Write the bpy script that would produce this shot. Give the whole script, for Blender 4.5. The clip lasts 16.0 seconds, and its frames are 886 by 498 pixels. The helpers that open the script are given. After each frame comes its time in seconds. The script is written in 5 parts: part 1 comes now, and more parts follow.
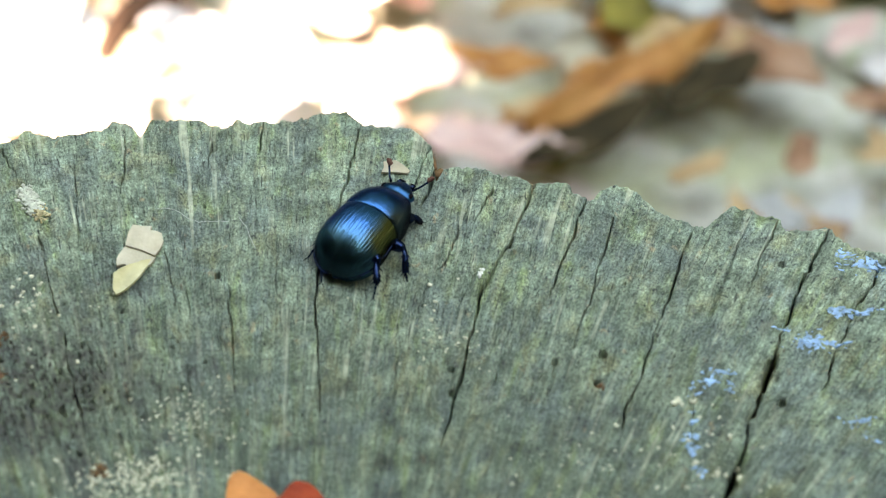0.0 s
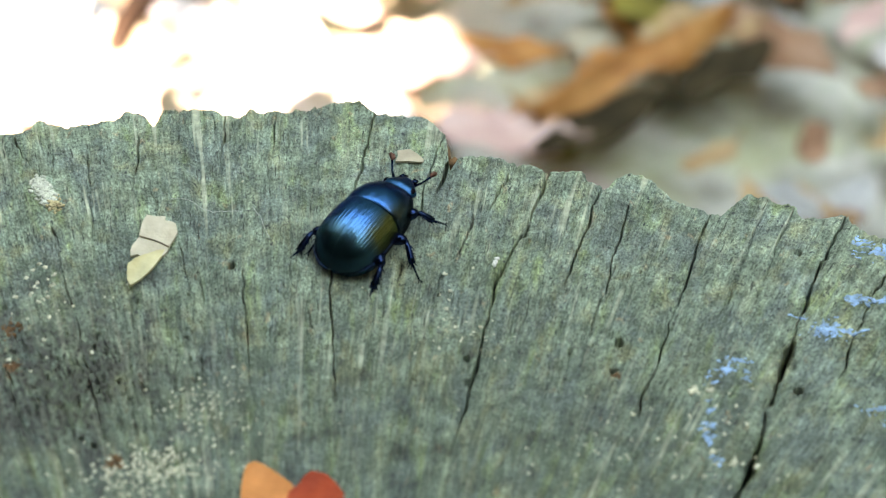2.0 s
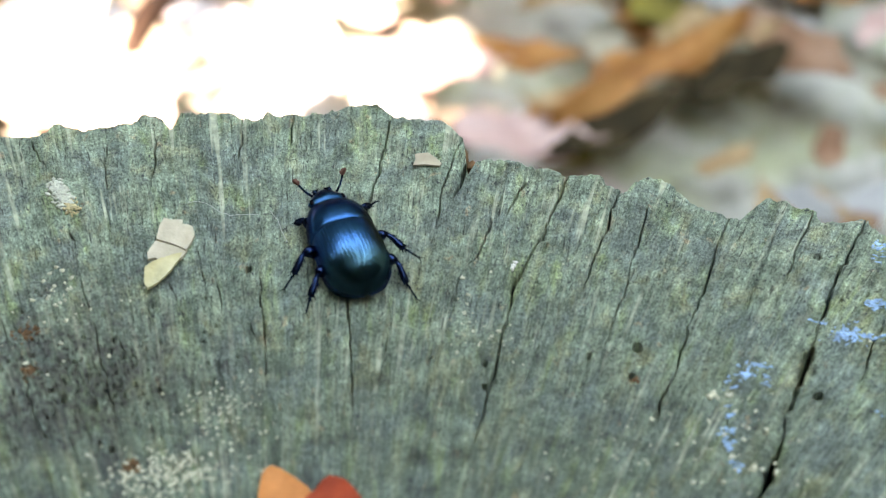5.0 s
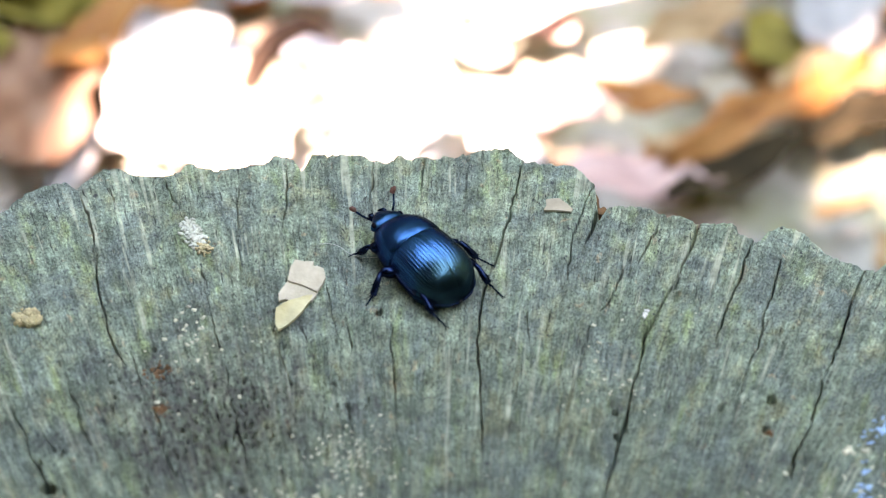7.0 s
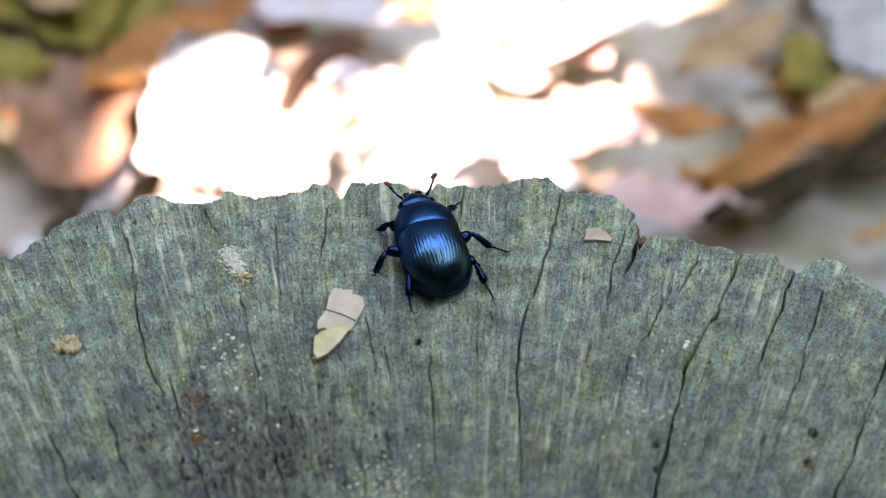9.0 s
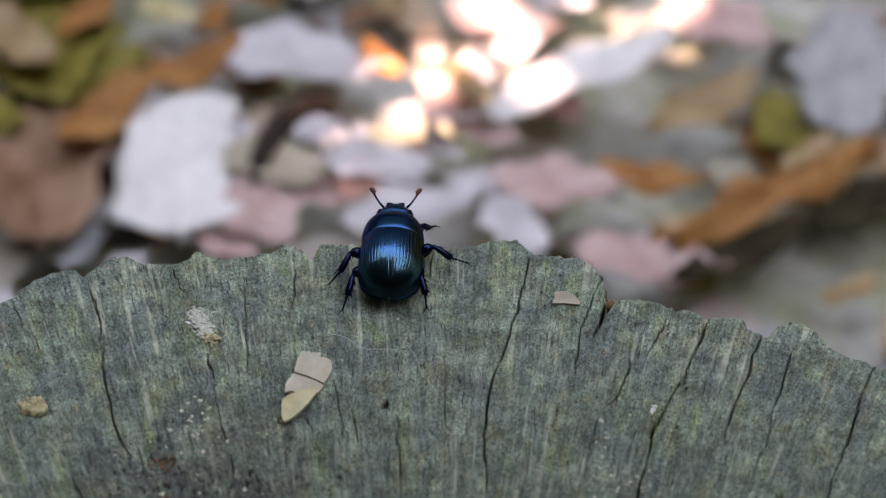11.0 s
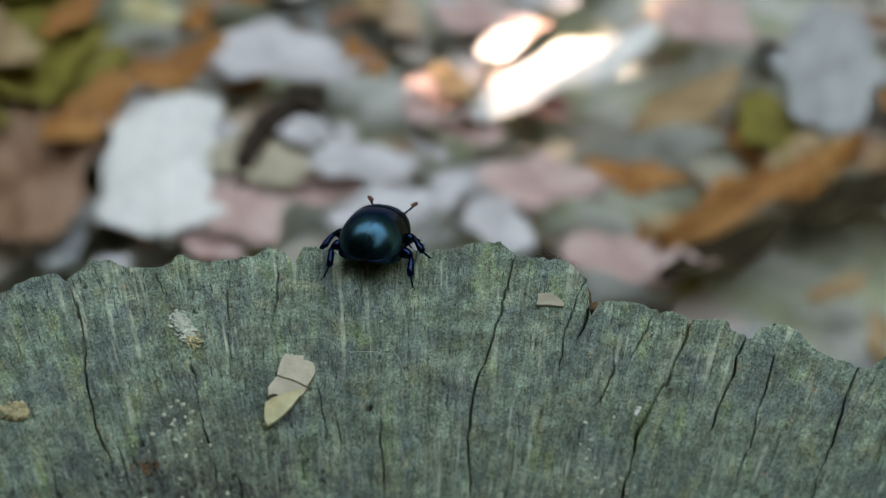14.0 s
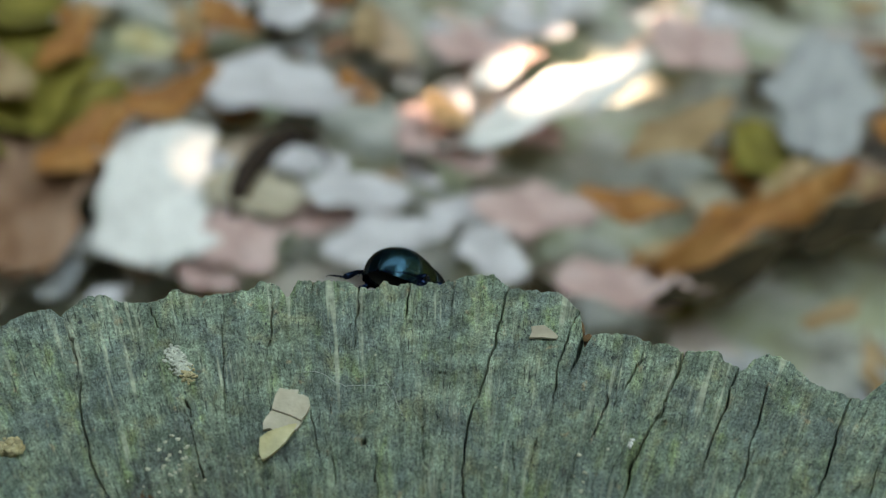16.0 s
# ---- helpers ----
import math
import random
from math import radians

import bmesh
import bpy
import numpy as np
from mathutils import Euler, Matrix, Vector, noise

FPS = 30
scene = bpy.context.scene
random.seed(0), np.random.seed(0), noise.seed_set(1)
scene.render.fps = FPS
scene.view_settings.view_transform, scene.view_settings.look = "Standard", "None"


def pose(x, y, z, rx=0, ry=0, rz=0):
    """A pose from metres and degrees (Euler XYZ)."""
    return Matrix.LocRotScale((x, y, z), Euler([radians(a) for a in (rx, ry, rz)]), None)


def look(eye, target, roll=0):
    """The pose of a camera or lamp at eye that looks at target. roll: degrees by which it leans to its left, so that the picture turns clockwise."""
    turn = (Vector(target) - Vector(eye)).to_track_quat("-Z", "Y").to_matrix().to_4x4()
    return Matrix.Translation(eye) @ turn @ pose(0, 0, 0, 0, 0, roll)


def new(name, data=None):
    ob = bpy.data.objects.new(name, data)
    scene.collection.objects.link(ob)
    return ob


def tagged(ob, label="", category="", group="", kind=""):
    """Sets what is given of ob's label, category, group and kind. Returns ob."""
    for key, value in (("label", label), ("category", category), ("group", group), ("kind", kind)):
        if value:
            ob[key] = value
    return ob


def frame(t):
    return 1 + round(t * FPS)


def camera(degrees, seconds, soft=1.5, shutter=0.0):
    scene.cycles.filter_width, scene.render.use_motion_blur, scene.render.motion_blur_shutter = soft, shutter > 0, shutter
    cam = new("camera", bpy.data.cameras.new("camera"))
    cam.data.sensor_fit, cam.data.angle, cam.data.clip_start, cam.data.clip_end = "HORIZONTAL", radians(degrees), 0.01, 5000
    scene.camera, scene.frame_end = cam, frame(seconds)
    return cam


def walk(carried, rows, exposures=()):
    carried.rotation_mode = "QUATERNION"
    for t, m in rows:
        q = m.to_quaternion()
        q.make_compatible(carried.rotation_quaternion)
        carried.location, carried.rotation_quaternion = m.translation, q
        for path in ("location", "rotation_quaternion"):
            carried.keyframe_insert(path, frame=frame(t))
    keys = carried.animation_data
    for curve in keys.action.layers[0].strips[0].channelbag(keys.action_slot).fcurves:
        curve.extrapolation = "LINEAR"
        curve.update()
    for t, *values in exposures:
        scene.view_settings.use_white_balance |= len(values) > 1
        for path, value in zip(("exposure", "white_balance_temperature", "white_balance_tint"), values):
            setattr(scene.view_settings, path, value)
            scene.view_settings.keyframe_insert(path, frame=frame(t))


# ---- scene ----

# ================= camera =================
cam = camera(27.0, 16.0, soft=1.0)
cam.data.dof.use_dof = True
cam.data.dof.focus_distance = 0.244
cam.data.dof.aperture_fstop = 19.5
cam.data.dof.aperture_blades = 7
ROWS = [
    (0.0, 0.00434, -0.17438, 0.46674, 45.153, -2.139, -3.462),
    (0.5, 0.00430, -0.17437, 0.46660, 45.059, -2.084, -3.495),
    (1.0, 0.00427, -0.17423, 0.46629, 44.948, -1.961, -3.562),
    (1.5, 0.00396, -0.17416, 0.46630, 44.903, -1.798, -3.456),
    (2.0, 0.00388, -0.17387, 0.46602, 44.850, -1.750, -3.383),
    (2.5, 0.00378, -0.17390, 0.46605, 44.856, -1.693, -3.291),
    (3.0, 0.00369, -0.17334, 0.46568, 44.923, -1.781, -3.060),
    (5.5, 0.00316, -0.17305, 0.46541, 44.929, -1.265, -2.938),
    (6.0, 0.00188, -0.17279, 0.46532, 45.074, -0.797, -1.888),
    (6.5, 0.00079, -0.17217, 0.46536, 45.425, -0.334, -0.760),
    (7.0, -0.00000, -0.17147, 0.46558, 46.000, -0.000, 0.000),
    (7.5, -0.00040, -0.17162, 0.46592, 46.171, 0.314, 0.253),
    (8.0, -0.00027, -0.17119, 0.46566, 46.293, 0.182, 0.350),
    (8.5, -0.00059, -0.17100, 0.46498, 45.841, 0.041, 0.828),
    (9.0, -0.00088, -0.17024, 0.46570, 46.679, 0.455, 0.958),
    (9.5, -0.00057, -0.17017, 0.46690, 47.632, 0.163, 0.754),
    (12.0, -0.00014, -0.16922, 0.46722, 48.358, -0.403, 0.577),
    (12.5, -0.00008, -0.16934, 0.46744, 48.417, -0.560, 0.597),
    (13.0, 0.00022, -0.16917, 0.46737, 48.468, -0.684, 0.368),
    (13.5, 0.00023, -0.16912, 0.46716, 48.355, -0.587, 0.281),
    (14.0, 0.00027, -0.16883, 0.46681, 48.277, -0.403, 0.098),
    (14.5, 0.00038, -0.16904, 0.46709, 48.320, -0.315, -0.130),
    (15.0, 0.00042, -0.16913, 0.46782, 48.750, -0.276, -0.223),
    (15.5, 0.00029, -0.16896, 0.46798, 48.987, -0.275, -0.082),
    (16.0, 0.00044, -0.16892, 0.46812, 49.098, -0.273, -0.230),
]
# seconds, stops, kelvin, tint: the clip's camera adapts on the way
EXPOSURES = [(0.0, 4.98, 12800, 4), (3.0, 4.92, 12800, 4), (5.5, 4.97, 11200, 9), (7.0, 5.08, 10600, 15), (7.5, 5.05, 10400, 16), (8.0, 4.78, 10400, 18), (8.5, 4.66, 10300, 19), (9.0, 4.58, 10200, 20),
             (9.5, 4.06, 10300, 22), (12.0, 4.02, 11200, 21), (13.0, 3.98, 10900, 15), (14.0, 3.96, 11600, 4), (14.5, 3.98, 12000, 1), (16.0, 4.04, 12400, -2)]
walk(cam, [(t, pose(x, y, z, rx, ry, rz)) for t, x, y, z, rx, ry, rz in ROWS], exposures=EXPOSURES)

# ================= light =================
TO_SUN = Vector((-0.35, -0.55, 0.86)).normalized()
world = bpy.data.worlds.new("sky")
scene.world = world
world.use_nodes = True
wn = world.node_tree
sky = wn.nodes.new("ShaderNodeTexSky")
sky.sky_type = "NISHITA"
sky.sun_disc = False
sky.sun_elevation = math.asin(TO_SUN.z)
sky.sun_rotation = math.atan2(TO_SUN.x, TO_SUN.y) % (2 * math.pi)
wn.links.new(sky.outputs[0], wn.nodes["Background"].inputs[0])
wn.nodes["Background"].inputs[1].default_value = 0.12
sun = bpy.data.lights.new("sun", "SUN")
sun.energy, sun.angle, sun.color = 2.4, radians(0.53), (1.0, 0.85, 1.0)
sun_ob = new("sun", sun)
sun_ob.matrix_world = look(TO_SUN * 20, (0, 0, 0))


# ================= materials =================
def shader(name):
    m = bpy.data.materials.new(name)
    m.use_nodes = True
    return m, m.node_tree, m.node_tree.nodes["Principled BSDF"]


def node(nt, kind, **values):
    n = nt.nodes.new(kind)
    for k, v in values.items():
        n.inputs[k.replace("_", " ")].default_value = v
    return n


def ramp(nt, source, stops):
    n = nt.nodes.new("ShaderNodeValToRGB")
    e = n.color_ramp.elements
    while len(e) < len(stops):
        e.new(0.5)
    for el, (p, c) in zip(e, stops):
        el.position = p
        el.color = (*c, 1) if len(c) == 3 else c
    nt.links.new(source, n.inputs[0])
    return n.outputs[0]


def grey(a, b, lo=0.0, hi=1.0):
    return [(a, (lo, lo, lo)), (b, (hi, hi, hi))]


def mix(nt, how, factor, a, b):
    n = nt.nodes.new("ShaderNodeMix")
    n.data_type, n.blend_type = "RGBA", how
    for socket, v in ((n.inputs[0], factor), (n.inputs[6], a), (n.inputs[7], b)):
        if isinstance(v, (int, float)):
            socket.default_value = v
        elif isinstance(v, tuple):
            socket.default_value = (*v, 1)
        else:
            nt.links.new(v, socket)
    return n.outputs[2]


def coords(nt, what, scale):
    c = nt.nodes.new("ShaderNodeTexCoord")
    m = node(nt, "ShaderNodeMapping", Scale=scale)
    nt.links.new(c.outputs[what], m.inputs[0])
    return m.outputs[0]


def noise_of(nt, vector, scale, detail=4.0, rough=0.55, distortion=0.0):
    n = node(nt, "ShaderNodeTexNoise", Scale=scale, Detail=detail, Roughness=rough, Distortion=distortion)
    nt.links.new(vector, n.inputs["Vector"])
    return n.outputs[0]


def bump(nt, bsdf, height, strength, distance):
    b = node(nt, "ShaderNodeBump", Strength=strength, Distance=distance)
    nt.links.new(height, b.inputs["Height"])
    nt.links.new(b.outputs[0], bsdf.inputs["Normal"])


def wood_top():
    """Weathered grey-green end grain; UV is (along the rim, outwards) in centimetres."""
    m, nt, p = shader("weathered_wood")
    fine = noise_of(nt, coords(nt, "UV", (17, 2.4, 1)), 1.0, 5, 0.65, 0.4)
    broad = noise_of(nt, coords(nt, "UV", (3.6, 0.8, 1)), 1.0, 6, 0.65, 0.5)
    grit = noise_of(nt, coords(nt, "UV", (30, 20, 1)), 1.0, 6, 0.8)
    blotch = noise_of(nt, coords(nt, "UV", (1.3, 1.0, 1)), 1.0, 5, 0.65, 0.4)
    warm = noise_of(nt, coords(nt, "UV", (2.6, 1.3, 7)), 1.0, 5, 0.6, 0.6)
    moss = noise_of(nt, coords(nt, "UV", (3.4, 0.9, 3)), 1.0, 4, 0.55, 0.4)
    spots = noise_of(nt, coords(nt, "UV", (6, 5, 1)), 1.0, 4, 0.65)
    base = ramp(nt, broad, [(0.30, (0.096, 0.133, 0.104)), (0.5, (0.164, 0.214, 0.163)), (0.70, (0.255, 0.310, 0.218))])
    col = mix(nt, "MIX", ramp(nt, warm, grey(0.52, 0.66, 0, 0.48)), base, (0.250, 0.240, 0.125))
    col = mix(nt, "MIX", ramp(nt, moss, grey(0.54, 0.70, 0, 0.60)), col, (0.20, 0.265, 0.105))
    col = mix(nt, "MIX", ramp(nt, blotch, grey(0.47, 0.62, 0, 0.85)), col, (0.122, 0.160, 0.145))
    rusty = noise_of(nt, coords(nt, "UV", (4.5, 3.0, 5)), 1.0, 4, 0.6, 0.3)
    col = mix(nt, "MIX", ramp(nt, rusty, grey(0.63, 0.72, 0, 0.65)), col, (0.33, 0.24, 0.15))
    col = mix(nt, "MIX", ramp(nt, spots, grey(0.56, 0.70, 0, 0.60)), col, (0.075, 0.088, 0.092))
    col = mix(nt, "MULTIPLY", 1.0, col, ramp(nt, fine, grey(0.30, 0.70, 0.62, 1.44)))
    col = mix(nt, "MULTIPLY", 1.0, col, ramp(nt, grit, grey(0.34, 0.66, 0.26, 1.78)))
    # blue-black mould in clusters of small dots
    mould = noise_of(nt, coords(nt, "UV", (16, 12, 6)), 1.0, 3, 0.6)
    patch = noise_of(nt, coords(nt, "UV", (2.2, 1.8, 8)), 1.0, 3, 0.5)
    dots = mix(nt, "MULTIPLY", 1.0, ramp(nt, mould, grey(0.58, 0.66, 0, 0.9)), ramp(nt, patch, grey(0.40, 0.58, 0.1, 1.0)))
    col = mix(nt, "MIX", dots, col, (0.030, 0.036, 0.042))
    # tooth marks of the saw run across the grain
    saw = noise_of(nt, coords(nt, "Object", (150, 1900, 150)), 1.0, 3, 0.6)
    col = mix(nt, "MULTIPLY", 0.18, col, ramp(nt, saw, grey(0.32, 0.68, 0.75, 1.22)))
    pale = noise_of(nt, coords(nt, "UV", (8, 0.45, 1)), 1.0, 3, 0.55)
    patchy = noise_of(nt, coords(nt, "Object", (95, 130, 95)), 1.0, 4, 0.6)
    streaks = mix(nt, "MULTIPLY", 1.0, ramp(nt, pale, grey(0.57, 0.65, 0, 0.9)), ramp(nt, patchy, grey(0.44, 0.60, 0.1, 1.0)))
    col = mix(nt, "MIX", streaks, col, (0.38, 0.41, 0.31))
    # stains that lie across the grain
    across = noise_of(nt, coords(nt, "Object", (150, 210, 150)), 1.0, 5, 0.65, 0.3)
    col = mix(nt, "MULTIPLY", 0.8, col, ramp(nt, across, grey(0.34, 0.66, 0.62, 1.38)))
    ticks = noise_of(nt, coords(nt, "UV", (21, 2.4, 1)), 1.0, 4, 0.65, 0.3)
    col = mix(nt, "MIX", ramp(nt, ticks, grey(0.61, 0.66, 0, 0.85)), col, (0.035, 0.042, 0.035))
    flecks = noise_of(nt, coords(nt, "UV", (33, 6, 4)), 1.0, 3, 0.6)
    col = mix(nt, "MIX", ramp(nt, flecks, grey(0.62, 0.70, 0, 0.5)), col, (0.42, 0.43, 0.32))
    # grey-green film and lighter mottling of a few millimetres
    film = noise_of(nt, coords(nt, "Object", (420, 420, 420)), 1.0, 5, 0.7)
    col = mix(nt, "MULTIPLY", 0.85, col, ramp(nt, film, grey(0.36, 0.64, 0.68, 1.34)))
    dust = noise_of(nt, coords(nt, "UV", (46, 34, 9)), 1.0, 2, 0.5)
    col = mix(nt, "MIX", ramp(nt, dust, grey(0.70, 0.76, 0, 0.8)), col, (0.50, 0.52, 0.44))
    # light falloff painted into the wood: paler near the rim than the heart
    reach = nt.nodes.new("ShaderNodeSeparateXYZ")
    nt.links.new(coords(nt, "UV", (0.1, 0.05, 1)), reach.inputs[0])
    col = mix(nt, "MULTIPLY", 1.0, col, ramp(nt, reach.outputs["Y"], grey(0.46, 0.69, 0.92, 1.38)))
    rot = nt.nodes.new("ShaderNodeVectorMath")
    rot.operation = "DISTANCE"
    rot.inputs[1].default_value = (-0.028, -0.029, 0.30)
    nt.links.new(coords(nt, "Object", (1, 1, 1)), rot.inputs[0])
    ragged = nt.nodes.new("ShaderNodeMath")
    ragged.operation = "MULTIPLY"
    nt.links.new(rot.outputs["Value"], ragged.inputs[0])
    nt.links.new(ramp(nt, blotch, grey(0.32, 0.68, 1.7, 0.55)), ragged.inputs[1])
    near = ramp(nt, ragged.outputs[0], [(0.007, (1, 1, 1)), (0.018, (0, 0, 0))])
    stain = mix(nt, "MULTIPLY", 1.0, near, ramp(nt, spots, grey(0.38, 0.56, 0.05, 0.8)))
    col = mix(nt, "MIX", stain, col, (0.085, 0.088, 0.078))
    bits = noise_of(nt, coords(nt, "UV", (14, 12, 2)), 1.0, 4, 0.7)
    col = mix(nt, "MIX", mix(nt, "MULTIPLY", 1.0, near, ramp(nt, bits, grey(0.54, 0.61, 0, 0.95))), col, (0.02, 0.018, 0.016))
    nt.links.new(col, p.inputs["Base Color"])
    p.inputs["Roughness"].default_value = 0.82
    p.inputs["Specular IOR Level"].default_value = 0.25
    both = mix(nt, "ADD", 0.6, grit, fine)
    bump(nt, p, both, 0.85, 0.0005)
    return m


def bark_material():
    m, nt, p = shader("bark")
    v = noise_of(nt, coords(nt, "Object", (60, 60, 14)), 1.0, 6, 0.65)
    col = ramp(nt, v, [(0.3, (0.06, 0.045, 0.03)), (0.55, (0.16, 0.12, 0.08)), (0.75, (0.27, 0.22, 0.15))])
    nt.links.new(col, p.inputs["Base Color"])
    p.inputs["Roughness"].default_value = 0.9
    bump(nt, p, v, 0.8, 0.003)
    return m


def earth_material():
    m, nt, p = shader("forest_floor")
    a = noise_of(nt, coords(nt, "Object", (1, 1, 1)), 22.0, 6, 0.62)
    b = noise_of(nt, coords(nt, "Object", (1, 1, 1)), 45.0, 6, 0.7)
    c = noise_of(nt, coords(nt, "Object", (1, 1, 1)), 17.0, 4, 0.55)
    col = ramp(nt, b, [(0.3, (0.24, 0.24, 0.205)), (0.5, (0.44, 0.445, 0.40)), (0.7, (0.58, 0.575, 0.54))])
    col = mix(nt, "MIX", ramp(nt, a, grey(0.45, 0.60, 0, 0.8)), col, (0.32, 0.34, 0.20))
    col = mix(nt, "MIX", ramp(nt, c, grey(0.54, 0.66, 0, 0.8)), col, (0.17, 0.16, 0.09))
    nt.links.new(col, p.inputs["Base Color"])
    p.inputs["Roughness"].default_value = 0.9
    bump(nt, p, b, 0.8, 0.006)
    return m


def leaf_material(name, dark, mid, light, rough=0.55, island=False):
    m, nt, p = shader(name)
    if island:
        g = nt.nodes.new("ShaderNodeNewGeometry")
        col = ramp(nt, g.outputs["Random Per Island"], [(0.0, dark), (0.25, mid), (0.45, light), (0.6, (0.62, 0.60, 0.60)), (0.78, (0.40, 0.40, 0.35)), (0.9, (0.48, 0.40, 0.36)), (1.0, (0.30, 0.31, 0.20))])
    else:
        v = noise_of(nt, coords(nt, "Object", (90, 40, 90)), 1.0, 5, 0.6)
        col = ramp(nt, v, [(0.28, dark), (0.5, mid), (0.72, light)])
    w = noise_of(nt, coords(nt, "Object", (300, 300, 300)), 1.0, 4, 0.6)
    col = mix(nt, "MULTIPLY", 1.0, col, ramp(nt, w, grey(0.3, 0.7, 0.8, 1.12)))
    nt.links.new(col, p.inputs["Base Color"])
    p.inputs["Roughness"].default_value = rough
    p.inputs["Specular IOR Level"].default_value = 0.2
    bump(nt, p, w, 0.5, 0.0006)
    return m


def plain(name, colour, rough=0.6, metal=0.0, vary=0.25, scale=900.0, relief=0.0002):
    m, nt, p = shader(name)
    v = noise_of(nt, coords(nt, "Object", (1, 1, 1)), scale, 4, 0.6)
    col = mix(nt, "MULTIPLY", 1.0, colour, ramp(nt, v, grey(0.3, 0.7, 1 - vary, 1 + vary)))
    nt.links.new(col, p.inputs["Base Color"])
    p.inputs["Roughness"].default_value = rough
    p.inputs["Metallic"].default_value = metal
    if relief:
        bump(nt, p, v, 0.4, relief)
    return m


def shell_material(name, front, rear, rough, coat=0.2, side=None, tip=None, relief=0.000022):
    """Glossy blue-black chitin. Its iridescence and reflections are painted in along the body, on the right flank if
    side is given, and at the tail if tip is given.
    """
    m, nt, p = shader(name)
    c = nt.nodes.new("ShaderNodeTexCoord")
    s = nt.nodes.new("ShaderNodeSeparateXYZ")
    nt.links.new(c.outputs["Object"], s.inputs[0])
    v = noise_of(nt, coords(nt, "Object", (1, 1, 1)), 500.0, 3, 0.5)
    w = noise_of(nt, coords(nt, "Object", (1, 1, 1)), 4200.0, 3, 0.65)

    def along(socket, a, b):
        r = node(nt, "ShaderNodeMapRange", From_Min=a, From_Max=b)
        nt.links.new(socket, r.inputs["Value"])
        shift = nt.nodes.new("ShaderNodeMath")
        shift.operation = "ADD"
        nt.links.new(r.outputs[0], shift.inputs[0])
        nt.links.new(ramp(nt, v, grey(0.3, 0.7, 0, 0.3)), shift.inputs[1])
        return ramp(nt, shift.outputs[0], grey(0.25, 1.05))
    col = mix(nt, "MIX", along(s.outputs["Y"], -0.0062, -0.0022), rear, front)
    # the right flank's reflection is painted into the colour
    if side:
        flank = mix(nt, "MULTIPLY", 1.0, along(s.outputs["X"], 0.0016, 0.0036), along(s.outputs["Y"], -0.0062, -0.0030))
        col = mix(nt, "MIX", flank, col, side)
    # so is the dark reflection towards the tail
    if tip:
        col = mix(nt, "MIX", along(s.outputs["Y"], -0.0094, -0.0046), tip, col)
    col = mix(nt, "MULTIPLY", 1.0, col, ramp(nt, w, grey(0.3, 0.7, 0.6, 1.35)))
    nt.links.new(col, p.inputs["Base Color"])
    p.inputs["Metallic"].default_value = 0.92
    p.inputs["Roughness"].default_value = rough
    p.inputs["Coat Weight"].default_value = coat
    p.inputs["Coat Roughness"].default_value = 0.08
    facets = noise_of(nt, coords(nt, "Object", (1, 1, 1)), 1500.0, 2, 0.5)
    p.inputs["Specular Tint"].default_value = (0.12, 0.14, 0.18, 1)
    bump(nt, p, mix(nt, "ADD", 1.0, w, facets), 0.5, relief)
    return m


WOOD = wood_top()
BARK = bark_material()
EARTH = earth_material()
PALE_LEAF = leaf_material("pale_dry_leaf", (0.44, 0.42, 0.43), (0.57, 0.55, 0.56), (0.68, 0.66, 0.67))
WHITE_LEAF = leaf_material("bleached_leaf", (0.68, 0.66, 0.63), (0.78, 0.77, 0.74), (0.84, 0.83, 0.80))
GREY_LEAF = leaf_material("grey_dry_leaf", (0.26, 0.27, 0.27), (0.36, 0.37, 0.37), (0.46, 0.47, 0.46))
RUST_LEAF = leaf_material("rust_dry_leaf", (0.21, 0.080, 0.024), (0.37, 0.155, 0.048), (0.49, 0.25, 0.095))
TAN_LEAF = leaf_material("tan_dry_leaf", (0.22, 0.14, 0.07), (0.36, 0.24, 0.13), (0.48, 0.36, 0.22))
PINK_LEAF = leaf_material("pinkish_dry_leaf", (0.42, 0.27, 0.24), (0.55, 0.375, 0.345), (0.66, 0.50, 0.47))
OLIVE_LEAF = leaf_material("olive_leaf", (0.10, 0.085, 0.02), (0.18, 0.15, 0.03), (0.28, 0.23, 0.05))
BROWN_LEAF = leaf_material("brown_dry_leaf", (0.14, 0.065, 0.035), (0.26, 0.14, 0.085), (0.38, 0.24, 0.17))
# the arched leaf's shade is put into its colour, far below dry brown
ARCH_LEAF = leaf_material("shaded_brown_dry_leaf", (0.014, 0.008, 0.006), (0.026, 0.015, 0.010), (0.045, 0.028, 0.019))
HUMUS_SHADE_LEAF = leaf_material("rotting_leaf_and_shade", (0.014, 0.011, 0.006), (0.032, 0.024, 0.012), (0.06, 0.045, 0.022), 0.95)
MIXED_LEAF = leaf_material("mixed_dry_leaf", (0.30, 0.25, 0.20), (0.46, 0.42, 0.36), (0.46, 0.27, 0.15), island=True)
DARK_LEAF = plain("dark_green_leaf", (0.035, 0.06, 0.015), 0.6, 0, 0.4, 3, 0)
GREEN_LEAF = plain("green_leaf", (0.045, 0.08, 0.018), 0.5, 0, 0.4, 30, 0)
YELLOW_CREAM = leaf_material("yellowed_leaf_scrap", (0.42, 0.30, 0.12), (0.52, 0.47, 0.27), (0.58, 0.55, 0.38))
CREAM = leaf_material("cream_leaf_scrap", (0.42, 0.36, 0.25), (0.54, 0.49, 0.38), (0.62, 0.58, 0.48))
TAN_PALE = leaf_material("pale_tan_leaf", (0.36, 0.30, 0.22), (0.45, 0.39, 0.29), (0.53, 0.47, 0.37))
